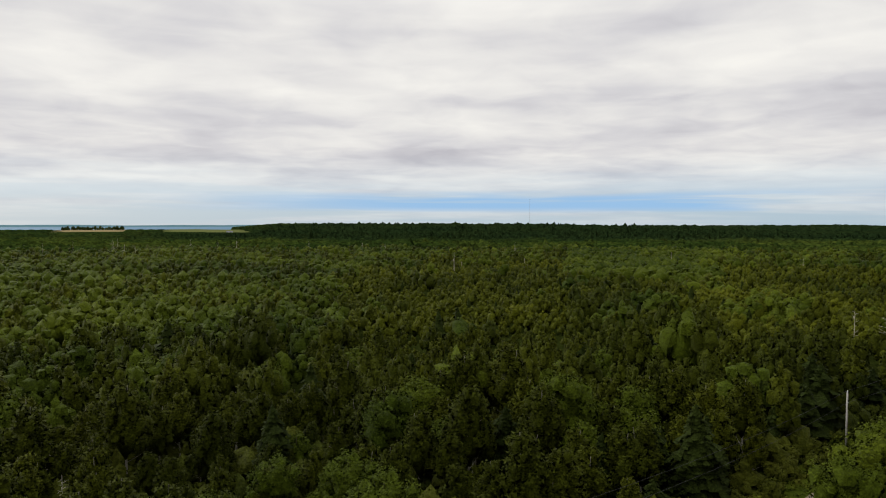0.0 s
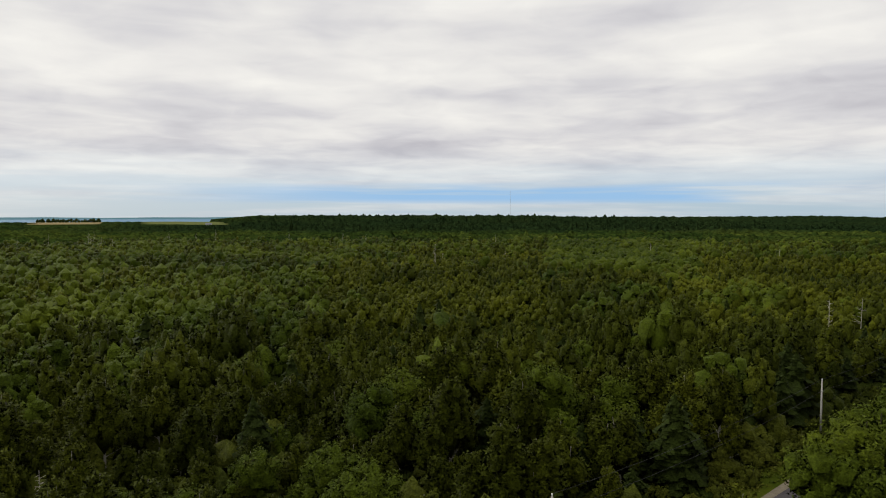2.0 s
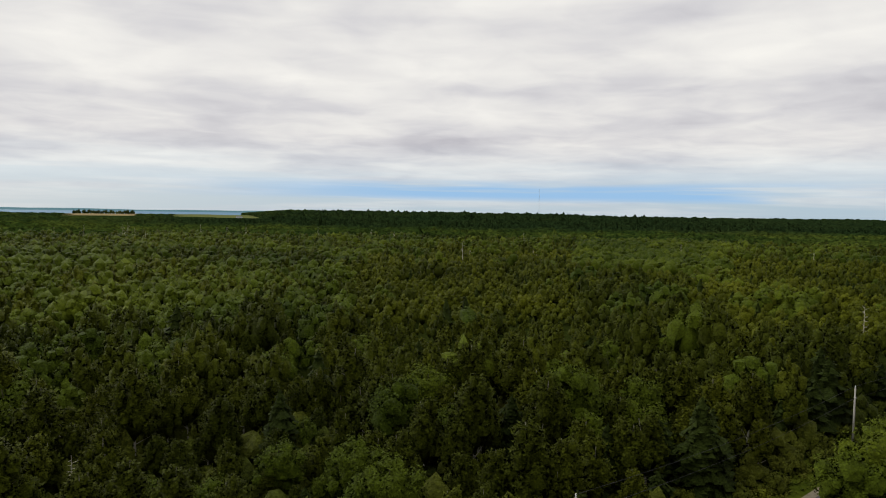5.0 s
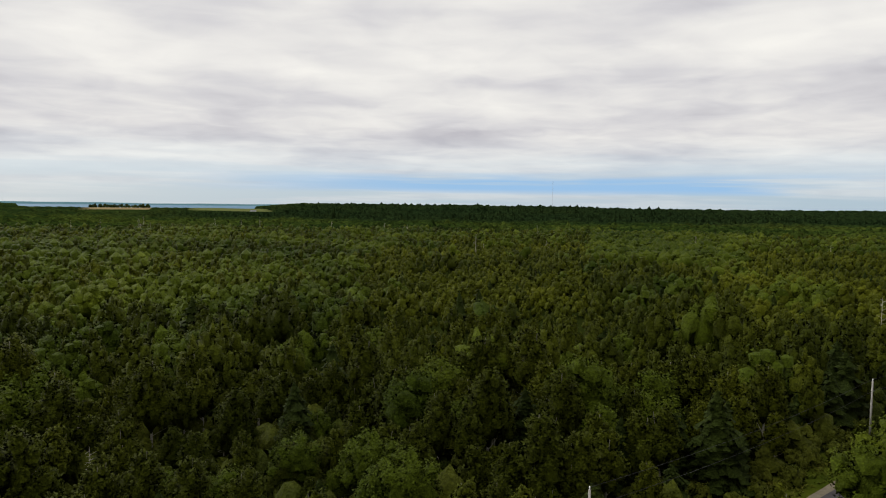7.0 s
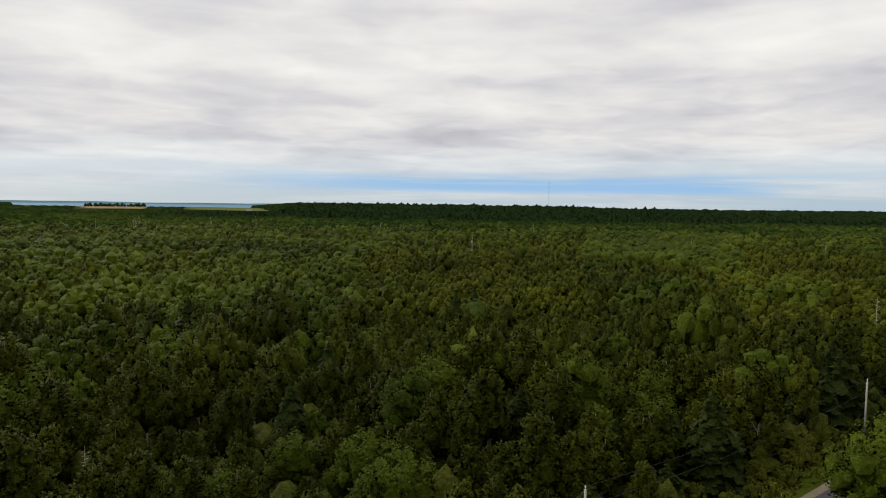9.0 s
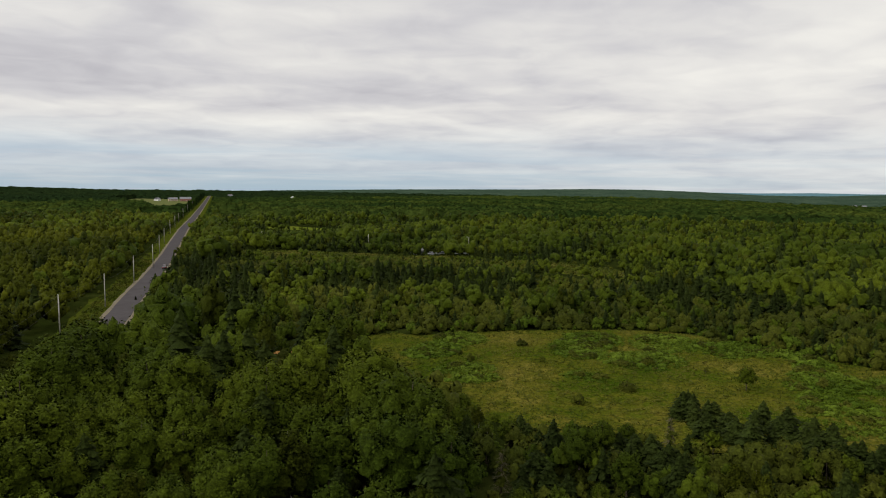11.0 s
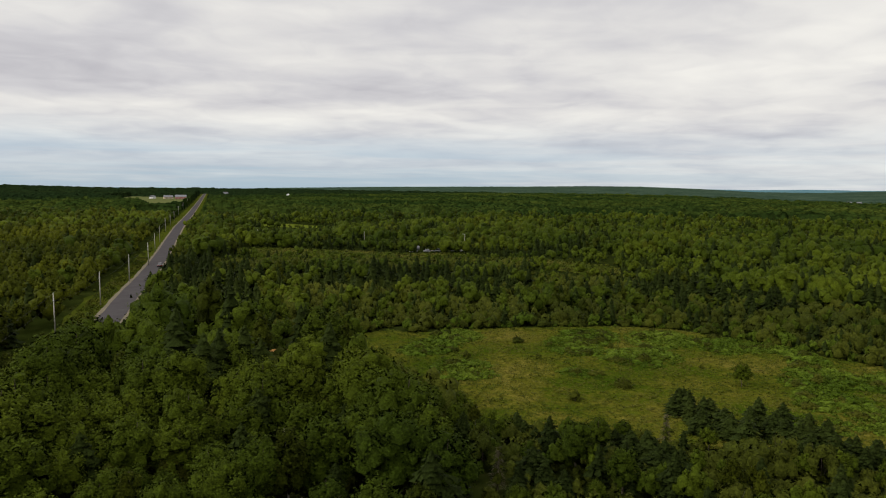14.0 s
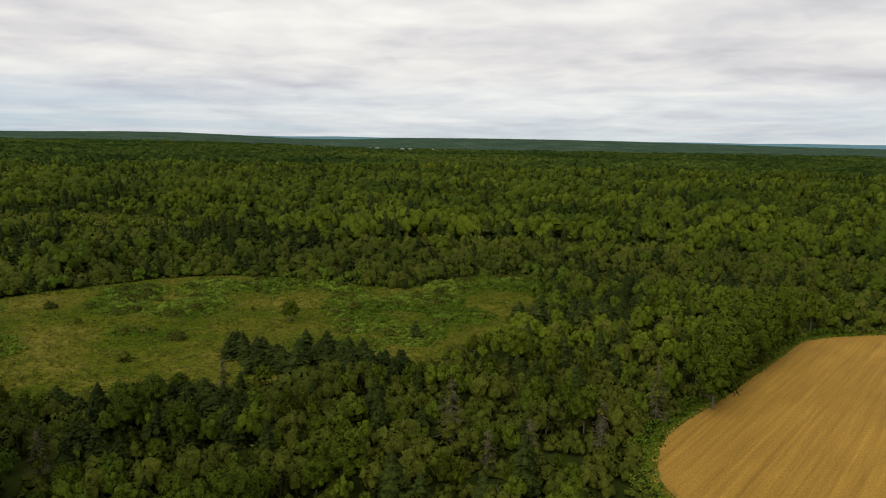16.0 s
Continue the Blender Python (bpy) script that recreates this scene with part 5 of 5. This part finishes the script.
def wire(z, drop, label):
    seg = []
    for (ax, ay), (bx, by) in zip(POLES[:-1], POLES[1:]):
        pts = []
        for k in range(9):
            f = k / 8
            pts.append(np.array([ax + (bx - ax) * f, ay + (by - ay) * f, z - drop * 4 * f * (1 - f)]))
        seg += [(a, b, 0.018, 0.018) for a, b in zip(pts[:-1], pts[1:])]
    ob = put("overhead_wire", tri_mesh("overhead_wire", *rods(seg, 4)), M_RUBBER)
    tagged(ob, label, "wire", "overhead wires")


wire(9.05, 0.8, "thin dark overhead wire strung between pole tops")
wire(7.4, 0.9, "thin dark lower cable strung between utility poles")

for x, y, h, s in ((314, 138, 8.6, 0.3), (322, 199, 7.2, 0.0), (309, 259, 7.0, 0.0)):
    root = new("lamp_post" if s else "utility_pole")
    root.location = (x, y, 0)
    part("post", rod(bmesh.new(), (0, 0, -0.3), (0.4 * (s > 0), 0, h), 0.13, 0.10, 8), M_POLE, root, smooth=True)
    if s:
        part("lamp_arm", rod(bmesh.new(), (0.4, 0, h - 0.1), (-0.6, 0.6, h + 0.25), 0.06, 0.05, 6), M_STEEL, root)
        part("lamp_head", boxed(-0.95, 0.45, h + 0.15, -0.5, 0.75, h + 0.32, 0.04), M_STEEL, root)
    else:
        part("insulator", rod(bmesh.new(), (0, 0, h), (0, 0, h + 0.25), 0.06, 0.05, 6), M_WHITE, root, "pale ceramic insulator")
    tagged(root, "pale post with a lamp beside parked vehicles" if s else "short pale wooden utility pole among the trees", "pole")


def mast(az, r, top):
    x, y = r * math.sin(radians(az)), r * math.cos(radians(az))
    z0 = float(land(np.array(x), np.array(y)))
    root = new("radio_mast")
    root.location = (x, y, z0)
    h = top - z0
    feet = [(0.8 * math.cos(a), 0.8 * math.sin(a)) for a in (0.3, 2.4, 4.5)]
    for fx, fy in feet:
        part("leg", rod(bmesh.new(), (fx, fy, -0.5), (fx * 0.8, fy * 0.8, h), 0.12, 0.10, 5), M_STEEL, root)
    n = int(h / 6)
    for k in range(n):
        a, b = feet[k % 3], feet[(k + 1) % 3]
        part("brace", rod(bmesh.new(), (*a, k * h / n), (*b, (k + 1) * h / n - 0.4), 0.06, 0.06, 4), M_STEEL, root)
    tagged(root, "tall thin grey lattice radio mast on the far hill", "mast")


mast(6.87, 2450, 32 + 2450 * math.tan(radians(1.85)))


# ---- vehicles ----
def car(x, y, turn, paint, label, group=""):
    """A small car: rounded lower body, tapered cabin with glass, four wheels, lamps."""
    root = new("car")
    bm = boxed(-0.88, -2.2, 0.32, 0.88, 2.2, 0.92, 0.14)
    body = part("body", bm, paint, root, smooth=True)
    bm = boxed(-0.78, -1.95, 0.88, 0.78, 0.95, 1.46, 0.05)
    for v in bm.verts:
        if v.co.z > 1.1:
            v.co.x *= 0.80
            v.co.y = -1.55 + (v.co.y + 1.95) * 0.68
    part("cabin", bm, M_GLASS, root, "dark tinted windows")
    part("roof", boxed(-0.63, -1.55, 1.45, 0.63, 0.40, 1.51, 0.02), paint, root)
    for wx in (-0.80, 0.80):
        for wy in (-1.38, 1.38):
            s = 1 if wx > 0 else -1
            wheel = part("wheel", rod(bmesh.new(), (wx - 0.10, wy, 0.33), (wx + 0.10, wy, 0.33), 0.33, 0.33, 14), M_RUBBER, root)
            part("rim", rod(bmesh.new(), (wx + s * 0.09, wy, 0.33), (wx + s * 0.115, wy, 0.33), 0.20, 0.18, 10), M_STEEL, wheel)
        part("tail_light", boxed(wx * 0.85 - 0.16, -2.23, 0.68, wx * 0.85 + 0.16, -2.17, 0.80, 0.01), M_LAMP, root, "red tail light")
        part("headlight", boxed(wx * 0.85 - 0.18, 2.17, 0.62, wx * 0.85 + 0.18, 2.23, 0.76, 0.01), M_WHITE, root, "clear headlight")
    z = float(land(np.array(x), np.array(y))) + (0.18 if group == "" else 0.05)
    root.matrix_basis = pose(x, y, z, 0, 0, turn)
    return tagged(root, label, "car", group)


car(198.7, 213.6, -46, M_CARRED, "dark red small car on the asphalt road")


# ---- houses and sheds ----
def house(x, y, turn, w_, d_, h, rise, wall, roof_mat, label, chimney=False):
    root = new("house")
    part("wall", boxed(-w_ / 2, -d_ / 2, -0.4, w_ / 2, d_ / 2, h), wall, root)
    bm = bmesh.new()
    o = 0.45
    pts = [(-w_ / 2 - o, -d_ / 2 - o, h), (w_ / 2 + o, -d_ / 2 - o, h), (w_ / 2 + o, d_ / 2 + o, h), (-w_ / 2 - o, d_ / 2 + o, h), (-w_ / 2 - o, 0, h + rise), (w_ / 2 + o, 0, h + rise)]
    v = [bm.verts.new(p_) for p_ in pts]
    for f in ((0, 1, 5, 4), (2, 3, 4, 5), (0, 4, 3), (1, 2, 5), (3, 2, 1, 0)):
        bm.faces.new([v[k] for k in f])
    roof = part("roof", bm, roof_mat, root)
    if chimney:
        part("chimney", boxed(w_ * 0.2 - 0.4, -0.4, h + rise * 0.5, w_ * 0.2 + 0.4, 0.4, h + rise + 0.9), M_BRICKRED, roof)
    for k in range(max(2, int(w_ / 3))):
        cx = -w_ / 2 + (k + 0.5) * w_ / max(2, int(w_ / 3))
        for s in (-1, 1):
            win = part("window", boxed(cx - 0.6, s * (d_ / 2 + 0.03) - 0.04, 0.95, cx + 0.6, s * (d_ / 2 + 0.03) + 0.04, 2.2), M_WHITE, root)
            part("pane", boxed(cx - 0.5, s * (d_ / 2 + 0.09) - 0.02, 1.05, cx + 0.5, s * (d_ / 2 + 0.09) + 0.02, 2.1), M_GLASS, win)
    part("door", boxed(-w_ / 2 - 0.07, -0.5, 0, -w_ / 2 + 0.01, 0.5, 2.05), M_BRICKRED, root)
    root.matrix_basis = pose(x, y, float(land(np.array(x), np.array(y))) + 0.1, 0, 0, turn)
    return tagged(root, label, "house", "houses along the far road")


house(1000, 1090, 20, 11, 8, 3.2, 3.0, M_WHITE, M_ROOF, "white bungalow with a grey roof in a field")
house(1012, 1062, -30, 16, 9, 3.6, 3.2, M_TANWALL, M_ROOF, "tan-sided long house with a grey roof", True)
house(1018, 1036, -44, 20, 10, 4.4, 3.6, M_BRICKRED, M_ROOF, "reddish two-storey house beside the road", True)
house(1170, 1064, 10, 14, 9, 7.0, 4.5, M_WHITE, M_ROOF, "tall white farmhouse among dark trees", True)
house(1150, 1072, 60, 8, 7, 5.0, 3.0, M_WHITE, M_ROOF, "small white outbuilding beside the farmhouse")
house(1150, 886, 35, 16, 9, 8.0, 3.5, M_WHITE, M_WHITE, "white house with a pale roof above the trees")
for az, r in ((94.6, 2380), (96.6, 2350), (97.2, 2400), (99.0, 2330), (100.0, 2360), (94.0, 2340)):
    house(r * math.sin(radians(az)), r * math.cos(radians(az)), az * 7 % 180, 13, 8, 9.0, 4.0, M_WHITE, M_ROOF, "small white far-off house among woods")
house(-437, 1468, 20, 12, 7, 3.0, 2.4, M_WHITE, M_ROOF, "white farm building far off by a pale field")


# ---- parked vehicles in the clearing ----
for x, y, turn in ((300, 158, 80), (304, 153.5, 20), (309, 150.5, 60), (314, 143.5, 95), (317, 139.5, 30)):
    car(x, y, turn, M_CARWHITE, "pale old car parked in the clearing", "parked cars in the clearing")
trailer = new("camper_trailer")
part("body", boxed(-1.15, -2.6, 0.55, 1.15, 2.6, 2.6, 0.25), M_CARWHITE, trailer, smooth=True)
part("window", boxed(-1.19, -1.2, 1.4, -1.13, 0.9, 2.0, 0.01), M_GLASS, trailer)
for wx in (-1.0, 1.0):
    part("wheel", rod(bmesh.new(), (wx - 0.1, 0, 0.34), (wx + 0.1, 0, 0.34), 0.34, 0.34, 12), M_RUBBER, trailer)
part("tow_bar", rod(bmesh.new(), (0, 2.6, 0.6), (0, 3.7, 0.5), 0.05, 0.05, 6), M_STEEL, trailer)
part("support_leg", rod(bmesh.new(), (0, 3.6, -0.05), (0, 3.6, 0.55), 0.04, 0.04, 6), M_STEEL, trailer)
trailer.matrix_basis = pose(306, 161, 0.05, 0, 0, 40)
tagged(trailer, "small white camper trailer parked in the clearing", "trailer")


# ---- far copse on the coast ----
for k in range(64):
    az = -28.0 + 4.1 * (k + RNG.uniform(-1.5, 1.5)) / 64
    r = 1890 + RNG.uniform(-15, 15)
    x, y = r * math.sin(radians(az)), r * math.cos(radians(az))
    v, t, nv = template("maple", int(RNG.integers(0, 3)), 2)
    ob = put("far_tree", tri_mesh("far_tree", v * RNG.uniform(0.6, 1.25), t, None, True, nv), M_SPRUCE)
    ob.location = (x, y, float(land(np.array(x), np.array(y))) - 2.2)
    tagged(ob, "dark tree in a row on the far farmland", "tree", "trees of the far copse")
